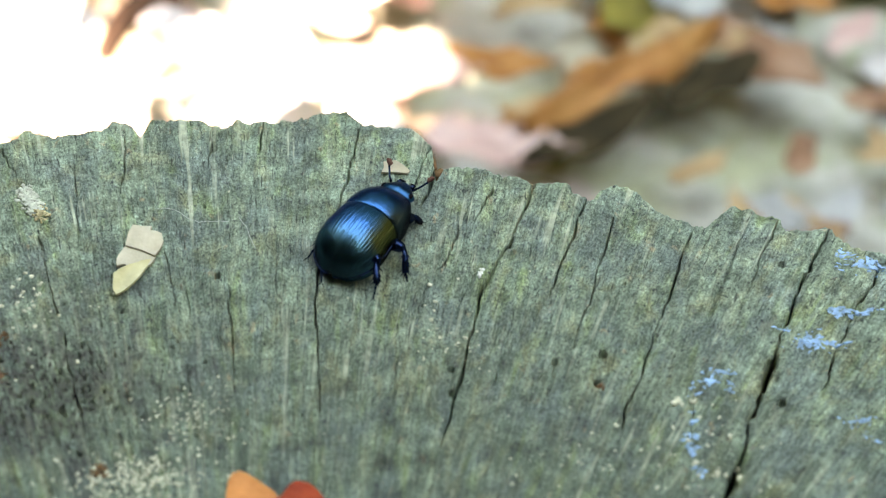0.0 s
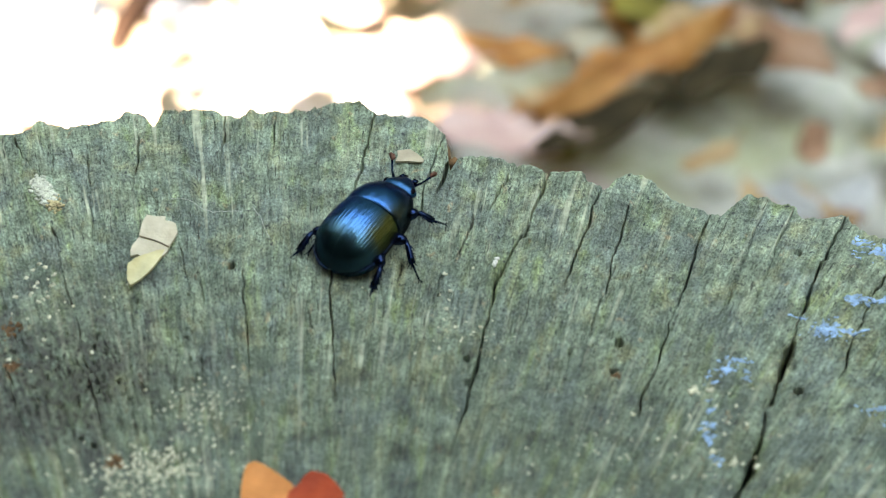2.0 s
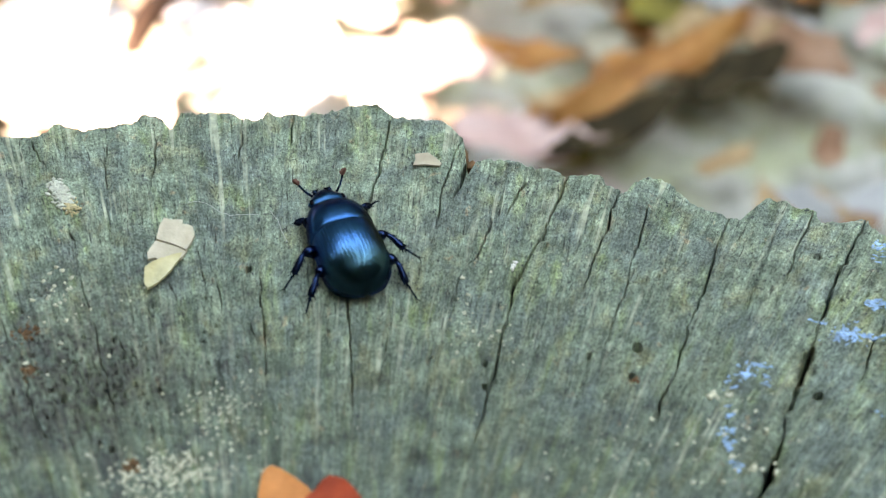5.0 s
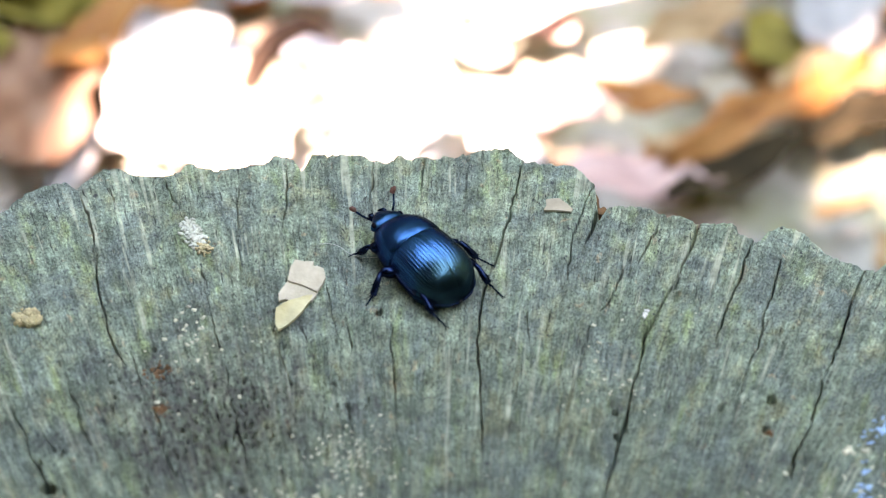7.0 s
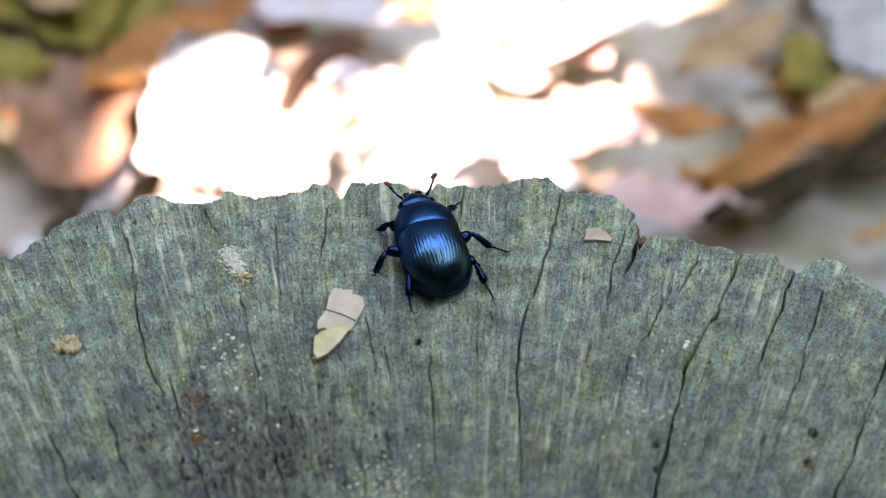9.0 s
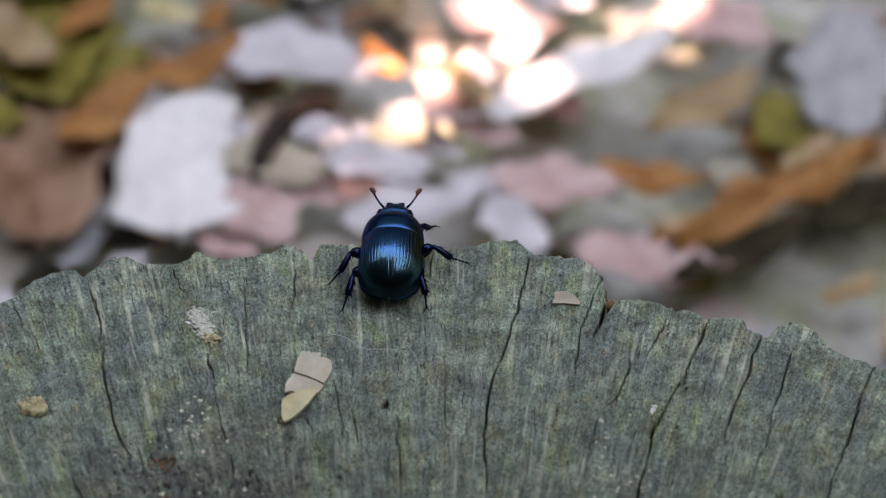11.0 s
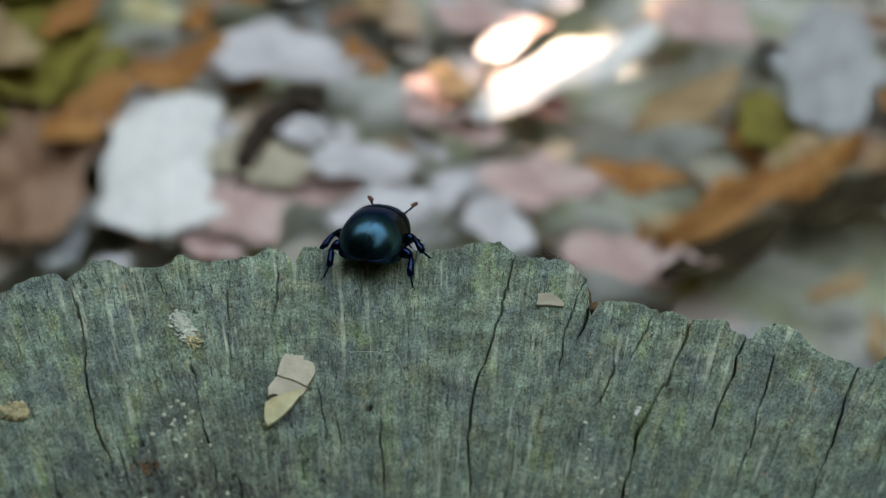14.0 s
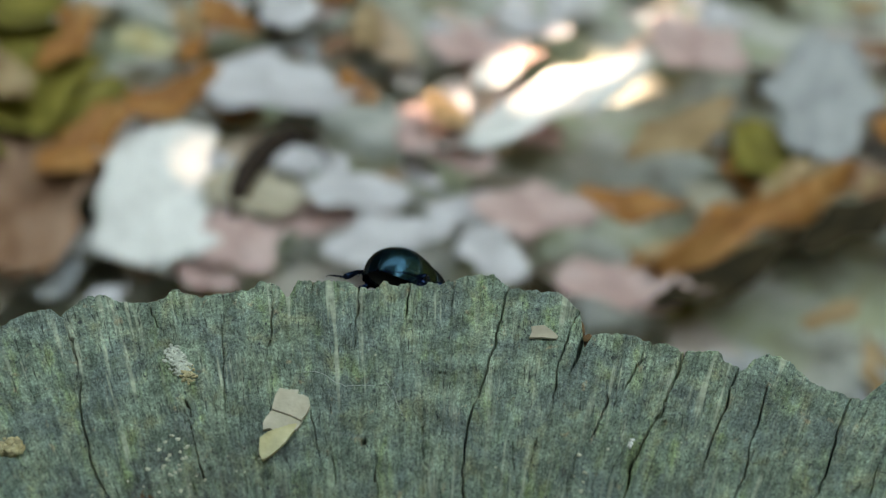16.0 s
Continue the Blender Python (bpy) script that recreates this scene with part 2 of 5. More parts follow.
ORANGE = leaf_material("orange_leaf", (0.46, 0.14, 0.035), (0.58, 0.22, 0.07), (0.66, 0.32, 0.13))
RED = leaf_material("red_leaf", (0.20, 0.02, 0.008), (0.34, 0.045, 0.015), (0.42, 0.09, 0.03))
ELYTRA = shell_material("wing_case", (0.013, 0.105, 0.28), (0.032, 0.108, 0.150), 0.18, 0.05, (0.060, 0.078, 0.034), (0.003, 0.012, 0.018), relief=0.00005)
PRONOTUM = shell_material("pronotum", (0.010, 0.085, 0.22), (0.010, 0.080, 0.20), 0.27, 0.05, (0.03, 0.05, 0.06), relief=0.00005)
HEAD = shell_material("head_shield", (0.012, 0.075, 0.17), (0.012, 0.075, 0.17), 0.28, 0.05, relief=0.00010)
LIMB = shell_material("limb", (0.005, 0.017, 0.055), (0.005, 0.017, 0.052), 0.24, 0.10)
BELLY = plain("belly", (0.004, 0.004, 0.006), 0.6)
BELLY.node_tree.nodes["Principled BSDF"].inputs["Specular IOR Level"].default_value = 0.05
CLUB = plain("antenna_club", (0.11, 0.035, 0.022), 0.6)
CRUST = plain("cream_crust", (0.58, 0.57, 0.43), 0.9, 0, 0.3, 700)
PAINT = plain("blue_paint", (0.24, 0.43, 0.66), 0.6, 0, 0.5, 500)
WHITE = plain("white_speck", (0.80, 0.80, 0.76), 0.8, 0, 0.1)
SILK = plain("silk", (0.50, 0.52, 0.48), 0.4, 0, 0.05)
TAN_CRUMB = plain("tan_crumb", (0.50, 0.42, 0.24), 0.9, 0, 0.4, 1200, 0.0005)
RUSTY = plain("rotten_wood", (0.15, 0.078, 0.034), 0.9, 0, 0.5, 900, 0.0004)


def backdrop_material():
    m, nt, p = shader("distant_woods")
    v = noise_of(nt, coords(nt, "Object", (1.4, 1.4, 0.5)), 1.0, 6, 0.65)
    nt.links.new(ramp(nt, v, [(0.35, (0.006, 0.009, 0.004)), (0.55, (0.016, 0.024, 0.010)), (0.75, (0.04, 0.05, 0.02))]), p.inputs["Base Color"])
    p.inputs["Roughness"].default_value = 1.0
    return m


# ================= building helpers =================
def data_from(name, verts, faces, material, smooth=True):
    me = bpy.data.meshes.new(name)
    me.from_pydata([tuple(map(float, v)) for v in verts], [], faces)
    me.materials.append(material)
    if smooth:
        me.polygons.foreach_set("use_smooth", [True] * len(me.polygons))
    me.update()
    return me


def part(name, data, parent, label=""):
    ob = new(name, data)
    ob.parent = parent
    return tagged(ob, label)


def thing(name, label, category, m=None, data=None, group="", kind=""):
    ob = new(name, data)
    if m is not None:
        ob.matrix_basis = m
    return tagged(ob, label, category, group, kind)


def lattice(a, seed):
    a = (a.astype(np.int64) * 374761393 + seed * 668265263) & 0xFFFFFFFF
    a = ((a ^ (a >> 13)) * 1274126177) & 0xFFFFFFFF
    return ((a ^ (a >> 16)) & 0xFFFF) / 65535.0


def vnoise(x, y, seed=0):
    """Smooth value noise from 0 to 1."""
    xi, yi = np.floor(x), np.floor(y)
    fx, fy = x - xi, y - yi
    fx, fy = fx * fx * (3 - 2 * fx), fy * fy * (3 - 2 * fy)
    k = lambda i, j: lattice((xi + i) * 7919 + (yi + j) * 104729, seed)
    return (k(0, 0) * (1 - fx) + k(1, 0) * fx) * (1 - fy) + (k(0, 1) * (1 - fx) + k(1, 1) * fx) * fy


def grid_faces(nu, nv, closed=False):
    f = []
    for j in range(nv - 1):
        for i in range(nu if closed else nu - 1):
            a, b = j * nu + i, j * nu + (i + 1) % nu
            f.append((a, b, b + nu, a + nu))
    return f


def tube(points, radii, sides=8, caps=True):
    """A tapered tube along points."""
    verts, faces = [], []
    pts = [Vector(p) for p in points]
    for i, p in enumerate(pts):
        d = (pts[min(i + 1, len(pts) - 1)] - pts[max(i - 1, 0)]).normalized()
        u = d.cross(Vector((0, 0, 1)))
        u = u.normalized() if u.length > 1e-4 else Vector((1, 0, 0))
        w = u.cross(d)
        for k in range(sides):
            a = 2 * math.pi * k / sides
            verts.append(p + radii[i] * (math.cos(a) * u + math.sin(a) * w))
    faces = grid_faces(sides, len(pts), True)
    if caps:
        faces.append(tuple(reversed(range(sides))))
        faces.append(tuple(range((len(pts) - 1) * sides, len(pts) * sides)))
    return verts, faces


def joined(pieces):
    verts, faces = [], []
    for v, f in pieces:
        n = len(verts)
        verts += list(v)
        faces += [tuple(i + n for i in face) for face in f]
    return verts, faces


def blob(centre, size, rng, nu=8, nv=5, rough=0.25, flat=0.5):
    verts = []
    for j in range(nv):
        th = math.pi * (j + 0.5) / nv
        for i in range(nu):
            ph = 2 * math.pi * i / nu
            k = size * (1 + rough * (rng.random() - 0.5) * 2)
            verts.append((centre[0] + k * math.sin(th) * math.cos(ph), centre[1] + k * math.sin(th) * math.sin(ph), centre[2] + flat * k * math.cos(th)))
    faces = [tuple(reversed(f)) for f in grid_faces(nu, nv, True)]
    faces.append(tuple(range(nu)))
    faces.append(tuple(reversed(range((nv - 1) * nu, nv * nu))))
    return verts, faces


def inside(x, y, poly):
    c = False
    for (x0, y0), (x1, y1) in zip(poly, poly[1:] + poly[:1]):
        if (y0 > y) != (y1 > y) and x < (x1 - x0) * (y - y0) / (y1 - y0) + x0:
            c = not c
    return c


# ================= ground and backdrop =================
def ground():
    ring = np.concatenate([np.linspace(0, 1.2, 70), np.geomspace(1.25, 300, 30)])
    n = 128
    rr, aa = np.meshgrid(ring, np.linspace(0, 2 * np.pi, n, endpoint=False), indexing="ij")
    x, y = rr * np.cos(aa), rr * np.sin(aa)
    z = (vnoise(x * 12 + 50, y * 12 + 50, 3) - 0.5) * 0.012 + (vnoise(x * 40 + 90, y * 40 + 90, 4) - 0.5) * 0.006 - 0.006
    z *= np.clip(1.6 - rr * 0.1, 0.3, 1)
    me = data_from("ground", np.stack([x, y, z], -1).reshape(-1, 3), grid_faces(n, len(ring), True), EARTH)
    tagged(new("ground", me), "brown and mossy forest floor under leaf litter", "ground", kind="structure")


# unseen ring, added to close the place and darken reflections
def backdrop():
    n = 144
    verts = []
    sunward = math.atan2(TO_SUN.y, TO_SUN.x) % (2 * math.pi)
    for k, (r, z) in enumerate(((9.0, -0.3), (9.0, 4.0), (9.2, 8.0), (9.4, 12.0))):
        for i in range(n):
            a = 2 * math.pi * i / n
            ahead = max(0.0, math.sin(a)) ** 0.5
            # the backdrop is lowered towards the sun, to let it in
            low = 1 - 0.4 * math.exp(-(((a - sunward) / 0.4) ** 2))
            zz = z * (1 - 0.5 * ahead) * low + (k == 3) * (2.6 - 1.4 * ahead) * (vnoise(np.array([i * 0.35]), np.array([0.0]), 9)[0] - 0.5)
            rr = r * (1 - 0.5 * ahead)
            verts.append((rr * math.cos(a), rr * math.sin(a), zz))
    me = data_from("backdrop", verts, [tuple(reversed(f)) for f in grid_faces(n, 4, True)], backdrop_material())
    tagged(new("backdrop", me), "unseen backdrop of dark green woods all around", "woods", kind="structure")


ground()
backdrop()

# ================= the stump =================
TOP = 0.30
PITH = Vector((-0.0023, -0.125))
# outline of the sawn top: degrees clockwise from +y, millimetres from the pith
RIM = [(-180, 140), (-120, 143), (-70, 141), (-40, 142), (-28, 140.5), (-24, 142.9), (-21.9, 146.1), (-19.3, 146.9), (-18.9, 145.0), (-17.9, 146.4), (-16.6, 147.3),
       (-15.8, 145.3), (-14.3, 143.4), (-13.2, 144.0), (-12.9, 146.0), (-11.6, 144.3), (-10.1, 143.4), (-8.6, 144.2), (-8.2, 145.3), (-7.5, 145.0), (-6.8, 142.0), (-6.1, 144.9),
       (-4.5, 144.5), (-3.1, 142.8), (-2.1, 142.2), (-1.5, 143.3), (1.3, 142.9), (2.7, 144.9), (4.5, 145.2), (5.5, 142.5), (8.0, 142.7), (9.3, 140.2), (9.7, 135.3), (9.9, 133.3),
       (10.2, 135.1), (11.4, 136.4), (15.1, 135.0), (17.1, 135.7), (18.8, 133.3), (19.6, 137.2), (20.5, 138.5), (22.9, 134.9), (25.4, 134.7), (26.3, 139.8), (28.9, 140.8),
       (29.5, 139.0), (31.5, 141.9), (32.5, 139.7), (34.7, 140.9), (60, 141), (120, 142), (180, 140)]
CRACKS = []


def crack(width, depth, *line):
    CRACKS.append((width, depth, line))


# each: half width and depth in millimetres, then (degrees, millimetres from the pith) from the rim inwards
crack(0.28, 3.2, (5.4, 146), (4.9, 134.2), (4.3, 125.5), (3.8, 119.2), (3.4, 113.2), (3.6, 105.5), (3.9, 98.3), (4.5, 88.9))
crack(0.18, 2.2, (9.3, 140), (8.5, 127.6), (8.6, 118.2))
crack(0.17, 2.0, (11.7, 123.5), (11.4, 118.2), (10.4, 114.8), (10.4, 109.0), (10.3, 103.3))
crack(0.24, 2.6, (13.2, 133.4), (13.0, 129.5), (12.4, 122.8))
crack(0.34, 3.4, (15.6, 138), (15.3, 129.7), (14.9, 123.1), (14.4, 117.6), (13.9, 112.4), (13.9, 102.8), (13.8, 95.6), (13.7, 86))
crack(0.30, 3.0, (18.6, 136), (18.5, 127.6), (18.3, 121.1), (18.2, 113.3))
crack(0.22, 2.5, (20.5, 131.3), (20.5, 122.7), (20.7, 116.6), (20.7, 111.6))
crack(0.32, 3.3, (25.1, 140), (24.8, 128.8), (25.2, 120.6), (25.1, 114.3), (25.5, 106.7), (25.4, 100.9), (26.1, 95.0))
crack(0.20, 2.5, (28.9, 141), (29.0, 132.5), (29.4, 124.7))
crack(0.42, 4.0, (31.5, 144), (31.7, 131.0), (32.1, 120.5), (32.7, 112.9), (33.2, 105.4), (34.3, 96.5), (35.0, 88))
crack(0.22, 2.5, (34.9, 142), (35.1, 128.8), (35.4, 120.9), (36.2, 112))
crack(0.17, 2.2, (-18.7, 144.7), (-18.7, 134.4), (-19.4, 122.8), (-19.4, 114.7), (-19.0, 109.5))
crack(0.20, 2.4, (-13.2, 124.2), (-13.2, 114.0), (-13.0, 109.0), (-13.1, 103.4), (-12.9, 97.9), (-12.8, 86))
crack(0.16, 1.8, (-7.5, 142), (-8.2, 130.7), (-8.6, 122.3))
crack(0.20, 2.4, (-2.8, 144), (-3.1, 135.0), (-3.4, 129.6))
crack(0.22, 2.4, (-2.2, 112), (-2.0, 101.7), (-1.9, 92.9))
crack(0.30, 3.0, (-26.5, 108.6), (-26.5, 100.9), (-26.0, 90))
crack(0.22, 2.2, (-14.4, 145), (-13.6, 133.1))
crack(0.16, 1.6, (-0.1, 142), (-0.4, 133.7))
crack(0.12, 1.4, (-10.4, 139.4), (-11.0, 124.3), (-11.0, 115.1))
crack(0.14, 1.5, (-6.0, 118), (-5.5, 110), (-5.6, 104))
crack(0.14, 1.5, (6.4, 104), (6.1, 97), (6.3, 90))
crack(0.16, 1.8, (-7.9, 112.2), (-7.2, 107.2), (-7.2, 101.7))
crack(0.12, 1.4, (-15.4, 124.6), (-14.9, 118.1))
crack(0.14, 1.5, (-18.6, 112.3), (-18.4, 104.4))
crack(0.16, 1.7, (-22.7, 111.3), (-22.9, 101.9), (-22.4, 92.4))
crack(0.16, 1.7, (-18.1, 104.2), (-18.1, 94.2), (-17.9, 89.8))
crack(0.16, 1.6, (16.3, 110.8), (16.5, 103.3), (16.2, 94.1))
crack(0.14, 1.4, (21.2, 132.1), (21.0, 122.1))
crack(0.16, 1.6, (20.7, 112.5), (20.6, 100.9))
crack(0.12, 1.2, (18.7, 111.3), (18.9, 106.6))
crack(0.14, 1.4, (6.4, 114.8), (6.9, 107.2), (7.1, 103.2))
crack(0.12, 1.3, (7.8, 115.1), (7.6, 107.3))
crack(0.12, 1.3, (27.5, 136.5), (27.7, 125.2), (28.0, 114.7))
crack(0.12, 1.2, (13.1, 114.6), (12.5, 108.4))
crack(0.14, 1.4, (0.8, 119.3), (1.0, 106.5))
crack(0.14, 1.4, (-4.8, 111.9), (-4.5, 103.3))
crack(0.12, 1.2, (2.1, 106.5), (2.6, 99.0))
crack(0.12, 1.2, (9.3, 99.9), (9.7, 89.3))
crack(0.12, 1.2, (19.8, 104.2), (20.3, 95.2))
crack(0.12, 1.2, (17.1, 110.5), (17.2, 102.8))
crack(0.14, 1.4, (29.6, 104.0), (30.9, 94.6))
crack(0.12, 1.2, (-11.7, 105.5), (-10.5, 95.8))
crack(0.12, 1.2, (-9.3, 108.4), (-8.8, 100.7))
crack(0.40, 5.0, (9.9, 137.0), (9.6, 131.5), (9.2, 127.0))
crack(0.95, 4.5, (32.5, 116), (33.2, 105.4), (34.3, 96.5), (35.0, 84))
rng = random.Random(5)
for k in range(120):
    a, r = rng.uniform(-34, 40), rng.uniform(88, 142)
    crack(rng.uniform(0.07, 0.13), rng.uniform(0.5, 1.3), (a, r), (a + rng.uniform(-0.4, 0.4), r - rng.uniform(2.5, 10)))
# short splits that open at the rim
for k in range(80):
    a, r = rng.uniform(-30, 37), rng.uniform(2, 12)
    crack(rng.uniform(0.06, 0.13), rng.uniform(0.5, 1.3), (a, 147), (a + rng.uniform(-0.5, 0.5), 142 - r))
# pits: x, y, radius, depth in millimetres
PITS = [(-8.0, -11.2, 0.62, 5.0), (39.1, -26.0, 0.8, 1.6), (37.9, -30.7, 0.62, 3.5), (20.4, -28.0, 0.55, 2.5), (20.4, -31.5, 0.6, 3.5), (-34.5, -21.1, 0.6, 2.2), (-33.4, -27.6, 0.8, 2.8), (-22.9, -39.7, 0.5, 3.0), (-20.6, -42.2, 1.0, 2.4), (-30.5, -31.0, 0.45, 2.2), (33.0, -27.0, 0.5, 1.6), (59.6, -34.2, 0.7, 3.5), (64.1, -10.9, 0.7, 1.2), (-45.2, -38.6, 1.1, 3.0)]
for k in range(420):
    PITS.append((rng.uniform(-60, 75), rng.uniform(-50, 16), rng.uniform(0.10, 0.26), rng.uniform(0.4, 1.2)))
for k in range(260):
    PITS.append((rng.gauss(-28, 9), rng.gauss(-30, 7), rng.uniform(0.12, 0.36), rng.uniform(0.5, 1.3)))


def jog(s, seed):
    """Steps from 0 to 1 along s, with short slants between them, as wood splits from fibre to fibre."""
    k = np.floor(s)
    f = np.clip((s - k - 0.68) / 0.32, 0, 1)
    return lattice(k, seed) * (1 - f) + lattice(k + 1, seed) * f


def rim_radius(deg):
    """The stump's outline in metres."""
    a, r = zip(*RIM)
    out = np.interp(deg, a, r) + np.interp(deg, (-40, -30, 8, 10, 40), (0, 0.5, 0.5, 0.3, 0.3))
    out = out + (jog(deg * 1.3 + 400, 21) - 0.5) * 0.7 + (jog(deg * 3.3 + 900, 22) - 0.5) * 0.5 + (vnoise(deg * 9 + 900, deg * 0, 23) - 0.5) * 0.25
    return out / 1000


def top_height(deg, r):
    """Relief of the sawn top in metres, without the cracks; r in metres."""
    u, v = np.radians(deg) * 140, r * 1000
    z = (vnoise(u / 9 + 70, v / 11 + 70, 31) - 0.5) * 1.0
    z += (vnoise(u / 2.2 + 170, v / 14 + 70, 32) - 0.5) * 0.7
    z += (vnoise(u / 0.8 + 300, v / 6 + 70, 33) - 0.5) * 0.34
    z += (vnoise(u / 0.45 + 500, v / 0.6 + 170, 34) - 0.5) * 0.20
    return z / 1000


def stump_top(deg, radial):
    """One sheet of the sawn top over the given angles and fractions of the outline."""
    dd, ss = np.meshgrid(deg, radial, indexing="ij")
    rr = rim_radius(dd) * ss
    z = top_height(dd, rr)
    mm = rr * 1000
    steps = random.Random(6)
    for width, depth, line in CRACKS:
        line = sorted(line, key=lambda q: q[1])
        a, r = [q[0] for q in line], [q[1] for q in line]
        near = np.flatnonzero((deg > min(a) - 1.6) & (deg < max(a) + 1.6))
        if not len(near):
            continue
        cols = slice(near[0], near[-1] + 1)
        m, d = mm[cols], dd[cols]
        mid = np.interp(m, r, a) + (jog(m / 2.6 + a[0] * 7, 41) - 0.5) * 0.20 + (jog(m / 0.9 + a[0] * 7, 42) - 0.5) * 0.13 + (vnoise(m / 0.5 + 40, m * 0 + a[0] * 3, 45) - 0.5) * 0.06
        off = np.abs(np.radians(d - mid) * m)
        ends = np.clip((m - r[0]) / 5, 0, 1) * np.clip((r[-1] + 1.5 - m) / 2, 0, 1)
        wide = (0.31 if width >= 0.16 else 0.25) * width * np.clip(2.0 * vnoise(m / 3.2 + 10, m * 0 + a[0] * 5, 43) + 1.3 * vnoise(m / 0.55 + 10, m * 0 + a[0] * 5, 44) - 0.65, 0.05, 2.2) * ends + 1e-4
        if width >= 0.16:
            # one side of a long crack stands a little proud of the other
            z[cols] += steps.uniform(-0.3, 0.3) / 1000 * ends * np.where(d > mid, np.exp(-(d - mid) / 0.9), 0)
        z[cols] -= (1.4 if width >= 0.16 else 1.0) * depth / 1000 * ends * np.clip(1.25 - off / wide, 0, 1) ** 0.6
        z[cols] -= 0.12e-3 * ends * (depth / 3) * np.exp(-((off / 0.7) ** 2))
    x, y = PITH.x + rr * np.sin(np.radians(dd)), PITH.y + rr * np.cos(np.radians(dd))
    ragged = 0.8 + 0.5 * vnoise(x * 5000 + 900, y * 5000 + 900, 61)
    for px, py, pr, pd in PITS:
        ax, ay = px - PITH.x * 1000, py - PITH.y * 1000
        at, span = math.degrees(math.atan2(ax, ay)), math.degrees(3.0 * pr / math.hypot(ax, ay))
        near = np.flatnonzero((deg > at - span) & (deg < at + span))
        if len(near):
            cols = slice(near[0], near[-1] + 1)
            q = np.hypot(x[cols] * 1000 - px, y[cols] * 1000 - py) / (0.7 * pr) * ragged[cols]
            z[cols] -= pd / 1000 * np.clip(2.2 * (1.35 - q), 0, 1)
    edge = (1 - ss) * rim_radius(dd) * 1000
    z -= 0.9e-3 * np.clip(1 - edge / 1.2, 0, 1) ** 2
    uv = np.stack([np.radians(dd) * 14, rr * 100], -1)
    return np.stack([x, y, TOP + z], -1), uv


def sheet(name, deg, radial, parent):
    verts, uv = stump_top(deg, radial)
    nu, nv = len(radial), len(deg)
    a = (np.arange(nv - 1)[:, None] * nu + np.arange(nu - 1)[None, :]).ravel()
    faces = np.stack([a, a + nu, a + nu + 1, a + 1], -1)
    me = bpy.data.meshes.new(name)
    me.vertices.add(nu * nv)
    me.vertices.foreach_set("co", verts.ravel())
    me.loops.add(faces.size)
    me.loops.foreach_set("vertex_index", faces.ravel().astype(np.int32))
    me.polygons.add(len(faces))
    me.polygons.foreach_set("loop_start", np.arange(0, faces.size, 4, dtype=np.int32))
    me.polygons.foreach_set("use_smooth", [True] * len(faces))
    me.materials.append(WOOD)
    me.update(calc_edges=True)
    layer = me.uv_layers.new(name="grain")
    idx = np.empty(len(me.loops), dtype=np.int32)
    me.loops.foreach_get("vertex_index", idx)
    layer.data.foreach_set("uv", uv.reshape(-1, 2)[idx].ravel())
    return part(name, me, parent)


def stump():
    ob = thing("tree_stump", "weathered grey-green tree stump with a cracked sawn top", "tree stump")
    # the stretch beside the beetle, in full relief
    sheet("sawn_face", np.linspace(-34, 43, 2500), 1 - np.linspace(0, 0.50, 300), ob)
    sheet("sawn_face", np.linspace(43, 180, 150), 1 - np.linspace(0, 0.50, 60), ob)
    sheet("sawn_face", np.linspace(-180, -34, 150), 1 - np.linspace(0, 0.50, 60), ob)
    sheet("sawn_heart", np.linspace(-180, 180, 240), np.linspace(0.5005, 0.001, 50), ob)
    deg = np.linspace(-180, 180, 1400)
    rows = []
    for k, z in enumerate(np.concatenate([TOP - np.linspace(0.0016, 0.02, 14), np.linspace(0.27, -0.02, 26)])):
        flare = 0.04 * max(0.0, 1 - z / 0.12) ** 2
        r = rim_radius(deg) - 0.0001 + flare + 0.004 * min(1, k / 14) * (vnoise(deg / 2 + 300, deg * 0 + z * 30, 51) - 0.3)
        rows.append(np.stack([PITH.x + r * np.sin(np.radians(deg)), PITH.y + r * np.cos(np.radians(deg)), deg * 0 + z], -1))
    rng = random.Random(2)
    chips = [tube([Vector((0.0190, 0.0130, TOP - 0.0030)), Vector((0.0199, 0.0112, TOP - 0.0018)), Vector((0.0202, 0.0090, TOP - 0.0022))], [0.0006, 0.0011, 0.0008], 8), blob((0.0211, 0.0088, TOP - 0.0022), 0.0011, rng, 9, 6, 0.3, 1.0)]
    part("rotten_core", data_from("rotten_core", *joined(chips), RUSTY), ob, "brown rotten wood in the notch")
    part("bark", data_from("bark", np.concatenate(rows), [f for f in grid_faces(len(deg), len(rows))], BARK), ob, "rough brown bark")
    return ob


stump()


def on_top(x, y):
    """Height of the sawn top at a place in metres."""
    dx, dy = x - PITH.x, y - PITH.y
    d, r = math.degrees(math.atan2(dx, dy)), math.hypot(dx, dy)
    return TOP + float(top_height(np.array([d]), np.array([r]))[0])


